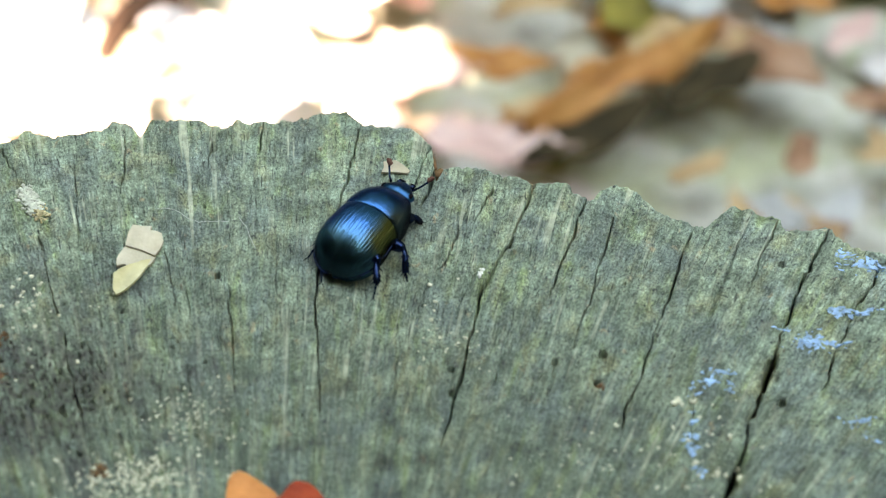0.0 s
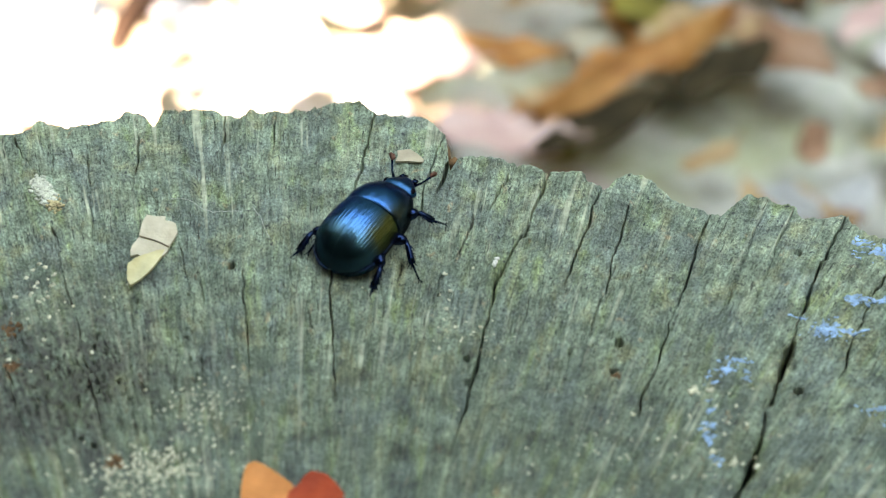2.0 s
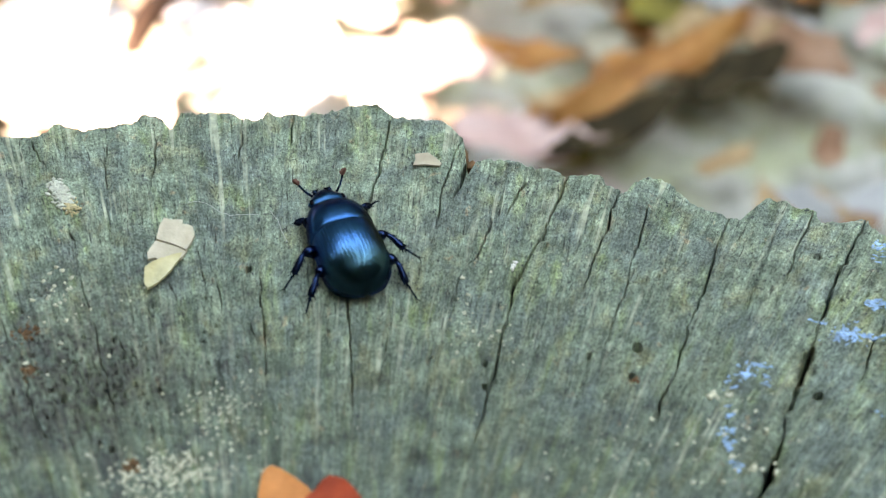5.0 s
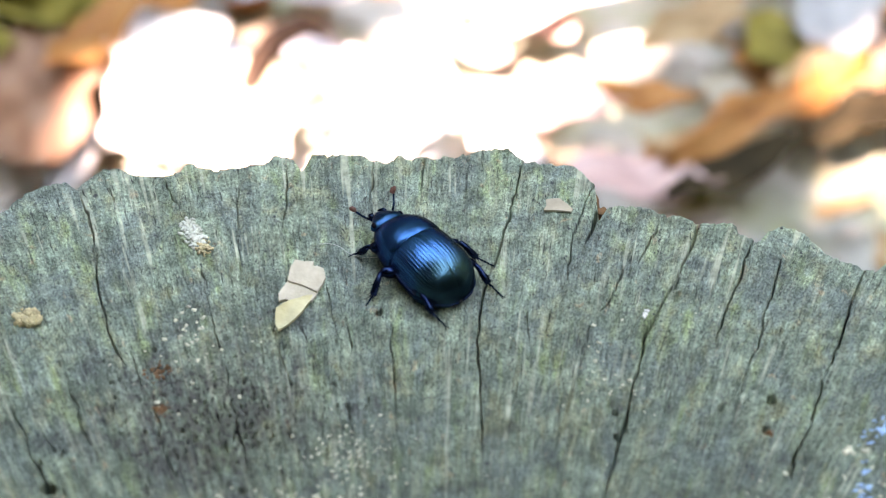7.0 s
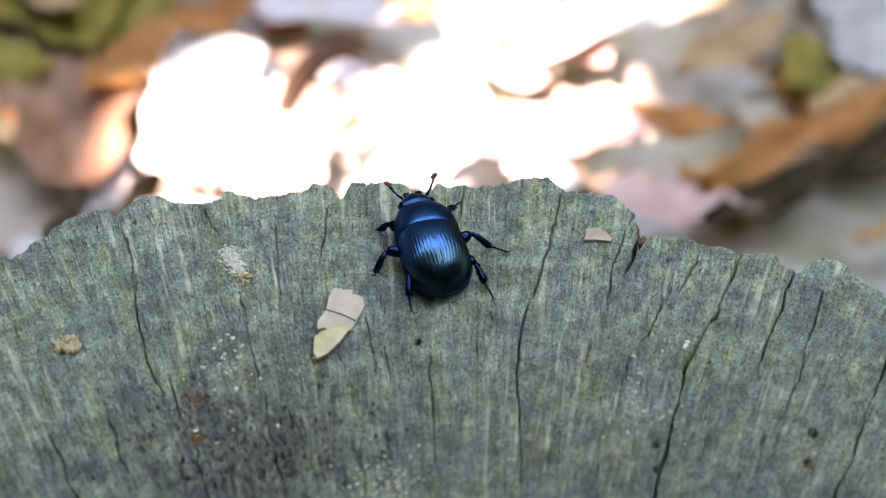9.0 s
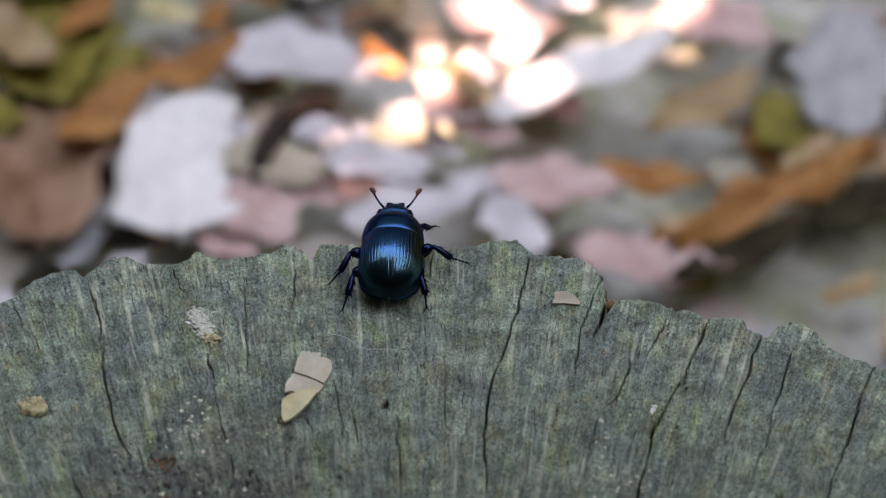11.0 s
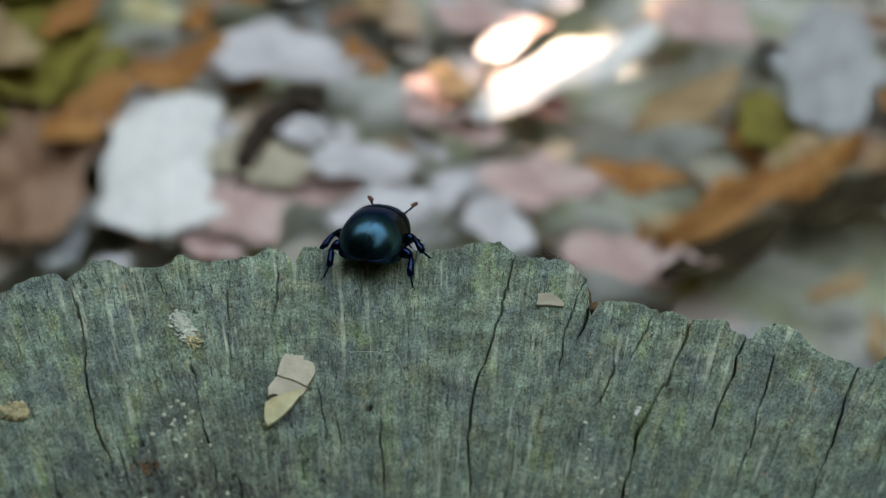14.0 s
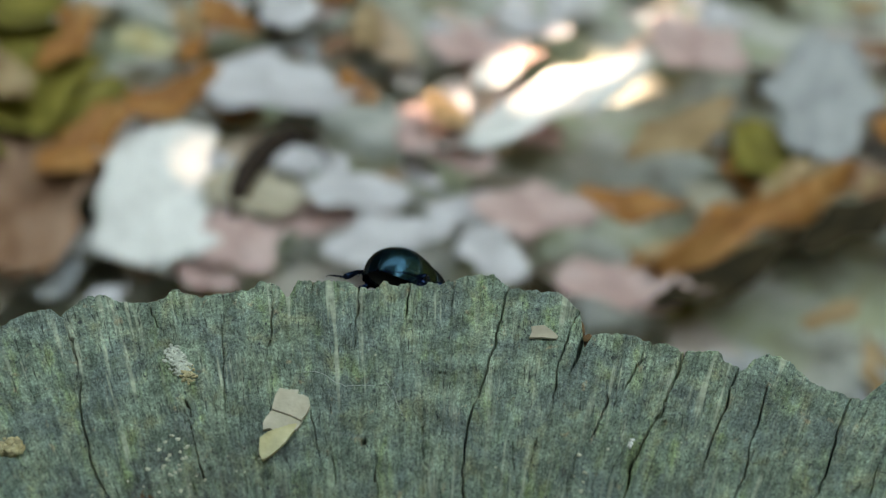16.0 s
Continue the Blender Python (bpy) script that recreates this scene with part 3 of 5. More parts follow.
# ================= leaves =================
def leaf_data(name, length, width, material, rng, curl=0.2, fold=0.25, wave=0.05, lobes=0, thick=0.0004, nu=9, nv=21, blunt=0.75):
    """A dry leaf along +y, with thickness, a folded midrib, a bend and wavy edges."""
    top = []
    ph = rng.uniform(0, 6)
    for j in range(nv):
        v = j / (nv - 1)
        w = width / 2 * (math.sin(math.pi * min(1, v * 0.94 + 0.03)) ** blunt) * (1 + (0.22 * math.sin(v * lobes * math.pi) if lobes else 0) + 0.16 * math.sin(9 * v + ph) + 0.10 * math.sin(17 * v + 2 * ph))
        for i in range(nu):
            s = 2 * i / (nu - 1) - 1
            x = w * s
            y = length * (v - 0.5)
            z = fold * abs(x) + curl * length * ((v - 0.5) ** 2 * 2) + wave * length * 0.5 * math.sin(7 * v + 3 * s + ph) * abs(s)
            top.append((x, y, z))
    low = min(p[2] for p in top)
    top = [(x, y, z - low + thick) for x, y, z in top]
    n = len(top)
    verts = top + [(x, y, z - thick) for x, y, z in top]
    f = grid_faces(nu, nv)
    faces = f + [tuple(reversed([i + n for i in q])) for q in f]
    border = [i for i in range(nu)] + [j * nu + nu - 1 for j in range(1, nv)] + [(nv - 1) * nu + i for i in range(nu - 2, -1, -1)] + [j * nu for j in range(nv - 2, 0, -1)]
    for a, b in zip(border, border[1:] + border[:1]):
        faces.append((b, a, a + n, b + n))
    return data_from(name, verts, faces, material)


LITTER = "leaves on the forest floor"


def fallen(label, material, x, y, z, length, width, turn, tip=0.0, lean=0.0, curl=0.15, fold=0.2, lobes=0, seed=1, blunt=0.6, name="fallen_leaf"):
    d = leaf_data(name, length, width, material, random.Random(seed), curl, fold, 0.06, lobes, blunt=blunt)
    ob = thing(name, label, "leaf", pose(x, y, z + 0.007, tip, lean, turn), None, LITTER)
    part("blade", d, ob)
    rib = [(0, d.vertices[j * 9 + 4].co.y, d.vertices[j * 9 + 4].co.z + 0.0002) for j in range(21)]
    rib = [(0, rib[0][1] - 0.12 * length, rib[0][2] + 0.003)] + rib
    part("midrib", data_from("midrib", *tube(rib, [0.0007 - 0.00002 * k for k in range(22)], 5), material), ob)
    return ob


def litter():
    """The uncounted rest of the leaf litter, in one mesh."""
    rng = random.Random(11)
    verts, faces = [], []
    for k in range(620):
        x, y = rng.uniform(-0.6, 0.6), rng.uniform(0.17, 1.0)
        if k > 470:
            a, r = rng.uniform(0, 6.28), rng.uniform(0.25, 1.4)
            x, y = r * math.cos(a), r * math.sin(a) - 0.12
        if math.hypot(x - PITH.x, y - PITH.y) < 0.2:
            continue
        length = rng.uniform(0.025, 0.06)
        width = length * rng.uniform(0.4, 0.65)
        m = pose(x, y, rng.uniform(0.0, 0.008), rng.gauss(0, 9), rng.gauss(0, 9), rng.uniform(0, 360))
        curl, fold = rng.uniform(-0.1, 0.4), rng.uniform(0, 0.4)
        n = len(verts)
        for j in range(6):
            v = j / 5
            w = width / 2 * math.sin(math.pi * (v * 0.9 + 0.05)) ** 0.8
            for s in (-1, 0, 1):
                verts.append(m @ Vector((w * s, length * (v - 0.5), fold * abs(w * s) + curl * length * (v - 0.5) ** 2 * 2)))
        faces += [tuple(n + i for i in f) for f in grid_faces(3, 6)]
    tagged(new("leaf_litter", data_from("leaf_litter", verts, faces, MIXED_LEAF)), "mixed brown and grey dry leaves covering the forest floor", "leaf litter", kind="stuff")


def rolled_leaf():
    """A dry leaf rolled lengthwise and bent into an arch."""
    knots = [Vector(p) for p in ((-0.073, 0.360, 0.024), (-0.072, 0.373, 0.029), (-0.068, 0.386, 0.030), (-0.062, 0.397, 0.031), (-0.053, 0.403, 0.031), (-0.044, 0.403, 0.026))]
    line = []
    for a, b, c, d in zip(knots[:1] + knots, knots, knots[1:], knots[2:] + knots[-1:]):
        for k in range(5):
            f = k / 5
            line.append(0.5 * (2 * b + (c - a) * f + (2 * a - 5 * b + 4 * c - d) * f * f + (3 * b - a - 3 * c + d) * f ** 3))
    n = len(line)
    ob = thing("fallen_leaf", "brown dry leaf rolled into an arch, its shade put into the colour", "leaf", None, None, LITTER)
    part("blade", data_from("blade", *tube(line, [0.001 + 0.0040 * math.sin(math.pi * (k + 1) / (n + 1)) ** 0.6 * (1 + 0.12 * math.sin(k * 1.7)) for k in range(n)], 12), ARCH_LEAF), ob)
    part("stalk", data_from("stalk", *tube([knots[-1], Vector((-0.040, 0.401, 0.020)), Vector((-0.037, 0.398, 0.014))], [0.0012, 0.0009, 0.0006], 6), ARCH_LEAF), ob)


litter()
fallen("large pale whitish dry leaf lying flat on the litter", WHITE_LEAF, -0.103, 0.374, 0.016, 0.082, 0.050, 8, 0, 0, 0.03, 0.04, seed=2, blunt=0.3)
fallen("pale grey dry leaf lying on the litter", PALE_LEAF, -0.066, 0.450, 0.012, 0.070, 0.042, 75, 0, 4, 0.1, 0.1, seed=3)
fallen("dark reddish brown dry leaf", BROWN_LEAF, -0.155, 0.372, 0.012, 0.085, 0.050, 8, 0, 6, 0.12, 0.2, seed=4)
fallen("olive yellow mossy leaf", OLIVE_LEAF, -0.172, 0.455, 0.016, 0.100, 0.060, 20, 0, 0, 0.1, 0.1, seed=5)
fallen("rusty orange curled dry leaf", RUST_LEAF, -0.104, 0.432, 0.018, 0.045, 0.022, -60, 8, 0, 0.3, 0.3, seed=6)
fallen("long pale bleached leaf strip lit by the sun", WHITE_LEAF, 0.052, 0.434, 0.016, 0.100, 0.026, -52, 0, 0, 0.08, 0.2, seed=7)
fallen("small salmon pink dry leaf", PINK_LEAF, -0.002, 0.416, 0.016, 0.034, 0.024, -20, 6, 0, 0.3, 0.2, seed=8)
fallen("pinkish tan dry leaf", PINK_LEAF, 0.039, 0.366, 0.014, 0.048, 0.028, 82, 0, 0, 0.15, 0.2, seed=9)
fallen("pinkish tan dry leaf", PINK_LEAF, 0.112, 0.474, 0.014, 0.050, 0.034, 40, 0, 0, 0.15, 0.2, seed=10)
fallen("broad pale grey leaf lying flat", GREY_LEAF, 0.160, 0.440, 0.014, 0.085, 0.042, -12, 0, 0, 0.04, 0.05, seed=12, blunt=0.35)
fallen("long rusty brown leaf curled into a ridge", RUST_LEAF, 0.122, 0.362, 0.012, 0.104, 0.020, -54, 0, 0, -0.05, -0.9, seed=13)
fallen("small pale bleached dry leaf", PALE_LEAF, 0.023, 0.340, 0.016, 0.030, 0.022, 40, 10, 0, 0.2, 0.1, seed=14)
fallen("pinkish grey dry leaf", PINK_LEAF, 0.070, 0.326, 0.012, 0.050, 0.026, 80, 0, 0, 0.1, 0.2, seed=15)
fallen("pinkish dry leaf lying on the litter", PINK_LEAF, -0.081, 0.330, 0.014, 0.026, 0.014, 60, 0, 0, 0.2, 0.2, seed=16)
fallen("pinkish dry leaf lying on the litter", PINK_LEAF, -0.043, 0.364, 0.013, 0.048, 0.020, 84, 0, 0, 0.2, 0.3, seed=17)
fallen("pinkish brown dry leaf", PINK_LEAF, 0.020, 0.472, 0.014, 0.046, 0.024, 70, 0, 0, 0.2, 0.2, seed=18)
fallen("tan dry leaf lying on the litter", TAN_LEAF, 0.100, 0.416, 0.014, 0.060, 0.022, -50, 0, 0, 0.1, 0.3, seed=19)
fallen("pale bleached leaf lying on the litter", PALE_LEAF, -0.062, 0.505, 0.014, 0.034, 0.026, 10, 0, 0, 0.1, 0.2, seed=20)
fallen("pale pinkish leaf lying on the litter", PINK_LEAF, 0.012, 0.405, 0.012, 0.030, 0.022, 50, 0, 0, 0.1, 0.2, seed=21)
rolled_leaf()
# the shade below the ridge leaf, laid in as two very dark leaves
fallen("dark leaf standing in for the shade below the ridge leaf", HUMUS_SHADE_LEAF, 0.106, 0.330, 0.014, 0.064, 0.018, -56, 0, 0, 0.05, 0.1, seed=24)
fallen("dark leaf standing in for the shade below the ridge leaf", HUMUS_SHADE_LEAF, 0.156, 0.358, 0.016, 0.050, 0.020, -52, 0, 0, 0.05, 0.1, seed=25)
fallen("rusty orange dry leaf on the litter", RUST_LEAF, -0.030, 0.445, 0.014, 0.030, 0.014, 30, 0, 0, 0.2, 0.2, seed=26)
fallen("rusty orange dry leaf on the litter", RUST_LEAF, 0.075, 0.372, 0.013, 0.040, 0.018, 75, 0, 0, 0.2, 0.2, seed=27)
fallen("green mossy leaf on the litter", GREEN_LEAF, -0.043, 0.388, 0.012, 0.014, 0.008, 10, 0, 0, 0.1, 0.2, seed=28)
fallen("rusty orange dry leaf", RUST_LEAF, -0.135, 0.400, 0.020, 0.050, 0.024, -30, 0, 0, 0.2, 0.2, seed=23)


fallen("pale tan dry leaf lying on the litter", TAN_PALE, -0.067, 0.372, 0.020, 0.040, 0.026, 70, 0, 0, 0.05, 0.1, seed=31)
fallen("pale dry leaf lying on the litter", PALE_LEAF, -0.028, 0.372, 0.020, 0.040, 0.024, 80, 0, 0, 0.05, 0.1, seed=32)
fallen("pinkish dry leaf lying on the litter", PINK_LEAF, -0.070, 0.345, 0.018, 0.040, 0.028, 30, 0, 0, 0.05, 0.1, seed=33)
fallen("pale dry leaf lying on the litter", PALE_LEAF, -0.020, 0.345, 0.018, 0.040, 0.028, 110, 0, 0, 0.05, 0.1, seed=34)
fallen("olive brown leaf in the moss", OLIVE_LEAF, 0.135, 0.405, 0.010, 0.050, 0.030, 20, 0, 0, 0.1, 0.2, seed=35)
fallen("tan dry leaf lying in the moss", TAN_LEAF, 0.150, 0.385, 0.012, 0.048, 0.026, 100, 0, 0, 0.1, 0.2, seed=36)
fallen("brown dry leaf lying in the moss", BROWN_LEAF, 0.180, 0.375, 0.012, 0.050, 0.028, 40, 0, 0, 0.1, 0.2, seed=37)
fallen("tan dry leaf lying in the moss", TAN_LEAF, 0.100, 0.345, 0.012, 0.046, 0.022, 95, 0, 0, 0.1, 0.2, seed=38)
fallen("olive brown leaf in the moss", OLIVE_LEAF, 0.090, 0.330, 0.008, 0.040, 0.026, 130, 0, 0, 0.1, 0.2, seed=39)
fallen("rusty brown dry leaf in the moss", RUST_LEAF, 0.195, 0.415, 0.012, 0.040, 0.022, 60, 0, 0, 0.1, 0.2, seed=40)
fallen("olive brown leaf in the moss", OLIVE_LEAF, -0.150, 0.430, 0.014, 0.060, 0.036, 120, 0, 0, 0.1, 0.2, seed=42)

fallen("olive brown leaf in the moss", OLIVE_LEAF, -0.196, 0.405, 0.014, 0.060, 0.034, 70, 0, 0, 0.2, 0.2, seed=51)
fallen("tan dry leaf lying in the moss", TAN_LEAF, -0.176, 0.442, 0.024, 0.050, 0.022, 40, 0, 0, 0.2, 0.3, seed=52)
fallen("rusty brown dry leaf in the moss", RUST_LEAF, -0.150, 0.462, 0.024, 0.044, 0.016, -20, 0, 0, 0.2, 0.3, seed=53)
fallen("olive brown leaf in the moss", OLIVE_LEAF, -0.178, 0.490, 0.022, 0.050, 0.030, 110, 0, 0, 0.2, 0.2, seed=54)
fallen("yellowed leaf lying on the litter", YELLOW_CREAM, -0.120, 0.478, 0.014, 0.030, 0.016, 60, 0, 0, 0.2, 0.2, seed=55)
fallen("yellowish brown dry leaf on the litter", TAN_LEAF, 0.006, 0.414, 0.026, 0.026, 0.014, 35, 0, 0, 0.2, 0.2, seed=56)
fallen("bleached dry leaf lying on the litter", WHITE_LEAF, 0.026, 0.448, 0.020, 0.024, 0.016, -40, 0, 0, 0.2, 0.2, seed=57)

rng = random.Random(41)
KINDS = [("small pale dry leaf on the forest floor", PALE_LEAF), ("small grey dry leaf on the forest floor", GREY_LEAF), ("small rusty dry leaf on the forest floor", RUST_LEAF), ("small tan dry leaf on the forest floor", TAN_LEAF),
         ("small pinkish dry leaf on the forest floor", PINK_LEAF), ("small brown dry leaf on the forest floor", BROWN_LEAF), ("small dark rotting leaf on the forest floor", HUMUS_SHADE_LEAF)]
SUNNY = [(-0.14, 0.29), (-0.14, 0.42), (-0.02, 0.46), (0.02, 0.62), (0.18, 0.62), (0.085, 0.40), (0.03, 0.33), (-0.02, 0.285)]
for k in range(105):
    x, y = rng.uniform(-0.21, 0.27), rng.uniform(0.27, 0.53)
    # light put into the colour: paler kinds inside the sun patch, darker ones outside
    whitened = inside(x, y, SUNNY)
    label, material = KINDS[rng.choice((0, 0, 0, 0, 1, 4) if whitened else (0, 1, 1, 2, 2, 2, 3, 3, 4, 5, 5, 6) if y > 0.33 or x < 0.04 else (1, 1, 1, 3, 5))]
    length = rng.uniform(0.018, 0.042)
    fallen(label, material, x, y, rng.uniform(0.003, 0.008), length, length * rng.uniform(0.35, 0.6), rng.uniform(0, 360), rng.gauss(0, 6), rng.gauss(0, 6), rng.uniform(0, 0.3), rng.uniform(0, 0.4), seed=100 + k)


# ================= scraps on the stump =================
def flat_scrap(name, outline, material, bend, thick=0.00035):
    """A scrap cut from a leaf: an outline in millimetres, slightly dished."""
    bm = bmesh.new()
    f = bm.faces.new([bm.verts.new((x / 1000, y / 1000, 0)) for x, y in outline])
    bmesh.ops.triangulate(bm, faces=[f])
    bmesh.ops.subdivide_edges(bm, edges=bm.edges[:], cuts=3, use_grid_fill=True)
    for v in bm.verts:
        v.co.z = bend * ((v.co.x / 0.004) ** 2 * 0.0004 + (v.co.y / 0.006) ** 2 * 0.0006) + 0.00015 * noise.noise(v.co * 700)
    top = bm.faces[:]
    bmesh.ops.recalc_face_normals(bm, faces=top)
    r = bmesh.ops.extrude_face_region(bm, geom=top)
    for v in r["geom"]:
        if isinstance(v, bmesh.types.BMVert):
            v.co.z += thick
    bmesh.ops.recalc_face_normals(bm, faces=bm.faces[:])
    me = bpy.data.meshes.new(name)
    bm.to_mesh(me)
    bm.free()
    me.materials.append(material)
    return me


def leaf_scrap():
    ob = thing("leaf_scrap", "cream dry leaf scrap in three overlapping pieces on the stump", "leaf scrap", pose(-0.0178, -0.0097, on_top(-0.018, -0.0095) + 0.0002))
    a = part("leaf_piece", flat_scrap("leaf_piece", [(-1.0, 6.3), (0.2, 6.0), (1.4, 5.9), (1.3, 5.2), (2.1, 5.1), (2.7, 4.7), (3.0, 3.2), (2.6, 2.0), (2.0, 0.9), (0.2, 1.9), (-1.8, 2.8), (-1.5, 5.1)], CREAM, 0.5), ob)
    a.location.z = 0.0003
    part("leaf_piece", flat_scrap("leaf_piece", [(-1.7, 3.1), (0.2, 2.3), (2.1, 1.2), (1.8, 0.3), (1.4, -0.5), (0.2, -0.3), (-1.1, -0.6), (-1.9, -0.2), (-2.7, -0.5), (-2.8, 0.6), (-2.5, 1.6)], CREAM, 0.4), ob)
    c = part("leaf_piece", flat_scrap("leaf_piece", [(-1.1, -0.7), (0.2, -0.2), (1.5, 0.1), (1.1, -1.2), (0.6, -2.2), (0.1, -3.2), (-0.5, -4.2), (-1.4, -5.3), (-2.4, -6.3), (-2.8, -5.4), (-2.9, -4.4), (-3.0, -2.3), (-2.1, -1.4)], YELLOW_CREAM, 0.4), ob, "yellowed piece")
    c.location = (0, 0.0004, 0.0001)


leaf_scrap()
thing("leaf_chip", "small pale tan leaf chip lying near the notch", "leaf scrap", pose(0.0152, 0.0080, on_top(0.015, 0.008) + 0.0003, 8, 0, 0),
      flat_scrap("leaf_chip", [(-1.9, -1.0), (-0.2, -0.9), (1.6, -1.2), (1.9, -0.7), (1.1, 0.2), (0.1, 1.1), (-0.8, 1.0), (-1.6, 0.8), (-1.5, 0.0)], TAN_PALE, 0.5))
edge_leaf = thing("fallen_leaf", "small orange and red leaf lying on the stump", "leaf", pose(-0.0017, -0.0478, TOP + 0.0006))
part("leaf_blade", flat_scrap("leaf_blade", [(-4.6, -7), (-4.4, 0.6), (-4.1, 2.8), (-3.6, 3.9), (-2.9, 4.2), (-1.9, 3.8), (-0.8, 3.0), (0.1, 2.2), (1.2, 1.2), (2.2, -0.4), (3.0, -7)], ORANGE, 1.0), edge_leaf, "orange blade")
red = part("leaf_blade", flat_scrap("leaf_blade", [(-0.4, -7), (0.9, -0.4), (1.9, 0.6), (2.6, 1.7), (3.4, 2.3), (4.2, 2.0), (5.0, 1.6), (6.0, 0.4), (7.0, -1.6), (7.4, -7)], RED, 0.9), edge_leaf, "red blade")
red.location.z = 0.0006


def crumbs():
    rng = random.Random(3)
    fluff = thing("lichen_tuft", "whitish lichen tuft with a tan end", "lichen", pose(-0.0323, 0.0022, on_top(-0.0323, 0.0022) + 0.0001))
    pieces = []
    for _ in range(240):
        k = rng.random()
        pieces.append(blob((-0.0015 + 0.0024 * k + rng.gauss(0, 0.0005), 0.0026 - 0.0044 * k + rng.gauss(0, 0.0005), rng.uniform(-0.0001, 0.0002)), rng.uniform(0.00015, 0.0004), rng, 7, 4, 0.6, 0.3))
    part("tuft", data_from("tuft", *joined(pieces), leafless), fluff)
    pieces = [blob((rng.gauss(0.0014, 0.0006), rng.gauss(-0.0023, 0.0006), rng.uniform(0, 0.0003)), rng.uniform(0.00012, 0.0003), rng, 6, 4, 0.6, 0.5) for _ in range(60)]
    part("tuft_end", data_from("tuft_end", *joined(pieces), TAN_CRUMB), fluff, "tan crumbly end")
    pieces = []
    for _ in range(110):
        a, q = rng.uniform(0, 6.28), rng.gauss(0.0009, 0.0003)
        pieces.append(blob((1.15 * q * math.cos(a), 0.95 * q * math.sin(a), rng.uniform(0.0001, 0.0007)), rng.uniform(0.0002, 0.0005), rng, 6, 4, 0.5, 0.7))
    thing("crumb", "tan crumb of lichen lying on the stump", "lichen", pose(-0.0514, -0.0129, on_top(-0.0516, -0.013)), data_from("crumb", *joined(pieces), TAN_CRUMB))
    # brown rot showing in two hollows
    pieces = []
    for cx, cy, sx, sy, n in ((-0.0343, -0.0211, 0.0007, 0.0008, 46), (-0.0333, -0.0277, 0.0006, 0.0007, 34), (-0.0205, -0.0420, 0.0006, 0.0006, 24), (0.0383, -0.0311, 0.0005, 0.0002, 10)):
        for _ in range(n):
            x, y = rng.gauss(cx, sx), rng.gauss(cy, sy)
            pieces.append(blob((x, y, on_top(x, y) - 0.00012), rng.uniform(0.00015, 0.0004), rng, 7, 4, 0.5, 0.45))
    tagged(new("rot_crumbs", data_from("rot_crumbs", *joined(pieces), RUSTY)), "rust-brown crumbs of rotten wood in small hollows", "rotten wood", kind="stuff")
    speck = [blob((0.0002 * k, 0.0005 * k - 0.0003, 0.0001), 0.00033, rng, 7, 4, 0.5, 0.6) for k in (-1, 0, 1)]
    thing("white_fleck", "small white fleck beside a crack", "fleck", pose(0.0252, -0.0117, on_top(0.0252, -0.0117) + 0.0001), data_from("white_fleck", *joined(speck), WHITE))
    # uncounted grains of lichen
    pieces = []
    spread = [(-0.0110, -0.0345, 0.0026, 0.0022, 130, 0.00008, 0.00013, 0.0002), (-0.0165, -0.0435, 0.0038, 0.0020, 300, 0.00008, 0.00013, 0.0002, 0.00026), (0.0513, -0.0455, 0.0028, 0.0012, 8, 0.00025, 0.0004), (0.0471, -0.0340, 0.0007, 0.0005, 8, 0.0002, 0.0004), (0.0330, -0.0420, 0.0050, 0.0030, 30, 0.0001, 0.00015, 0.0002), (0.0490, -0.0372, 0.003, 0.0025, 12, 0.00015, 0.0003), (-0.0315, -0.0150, 0.0012, 0.0025, 14, 0.0002, 0.0003), (0.0208, -0.0238, 0.003, 0.003, 22), (0.0490, -0.0450, 0.005, 0.004, 40),
              (-0.030, -0.0190, 0.006, 0.005, 24), (0.010, -0.030, 0.03, 0.012, 36, 0.0001, 0.00015), (0.0185, -0.018, 0.002, 0.003, 8), (-0.008, 0.012, 0.0012, 0.005, 16)]
    for cx, cy, sx, sy, n, *sizes in spread:
        sizes = sizes or (0.0001, 0.00015, 0.0002, 0.0003)
        for _ in range(n):
            x, y = rng.gauss(cx, sx), rng.gauss(cy, sy)
            if math.hypot(x - PITH.x, y - PITH.y) < 0.130:
                pieces.append(blob((x, y, on_top(x, y)), rng.choice(sizes), rng, 7, 4, 0.6, rng.uniform(0.3, 0.7)))
    tagged(new("lichen_grains", data_from("lichen_grains", *joined(pieces), CRUST)), "cream grains of lichen scattered on the wood", "lichen", kind="stuff")
    # smears of blue paint
    pieces = []
    for cx, cy, sx, sy, n in [(0.0745, -0.0102, 0.0018, 0.0011, 150), (0.0760, -0.0115, 0.0010, 0.0007, 90), (0.0698, -0.0195, 0.0009, 0.0004, 80), (0.0722, -0.0200, 0.0012, 0.0003, 36), (0.0650, -0.0240, 0.0011, 0.0006, 190), (0.0687, -0.0247, 0.0012, 0.0004, 18), (0.0620, -0.0220, 0.0004, 0.0003, 10),
                              (0.0526, -0.0294, 0.0009, 0.00025, 28), (0.0515, -0.0310, 0.0011, 0.0003, 46), (0.0489, -0.0321, 0.0004, 0.0003, 9), (0.0530, -0.0320, 0.0006, 0.0003, 8), (0.0484, -0.0367, 0.0003, 0.0008, 9), (0.0475, -0.0408, 0.0004, 0.0006, 30), (0.0481, -0.0444, 0.0004, 0.0005, 18), (0.0683, -0.0373, 0.0010, 0.0004, 44), (0.0690, -0.0397, 0.0006, 0.0005, 14)]:
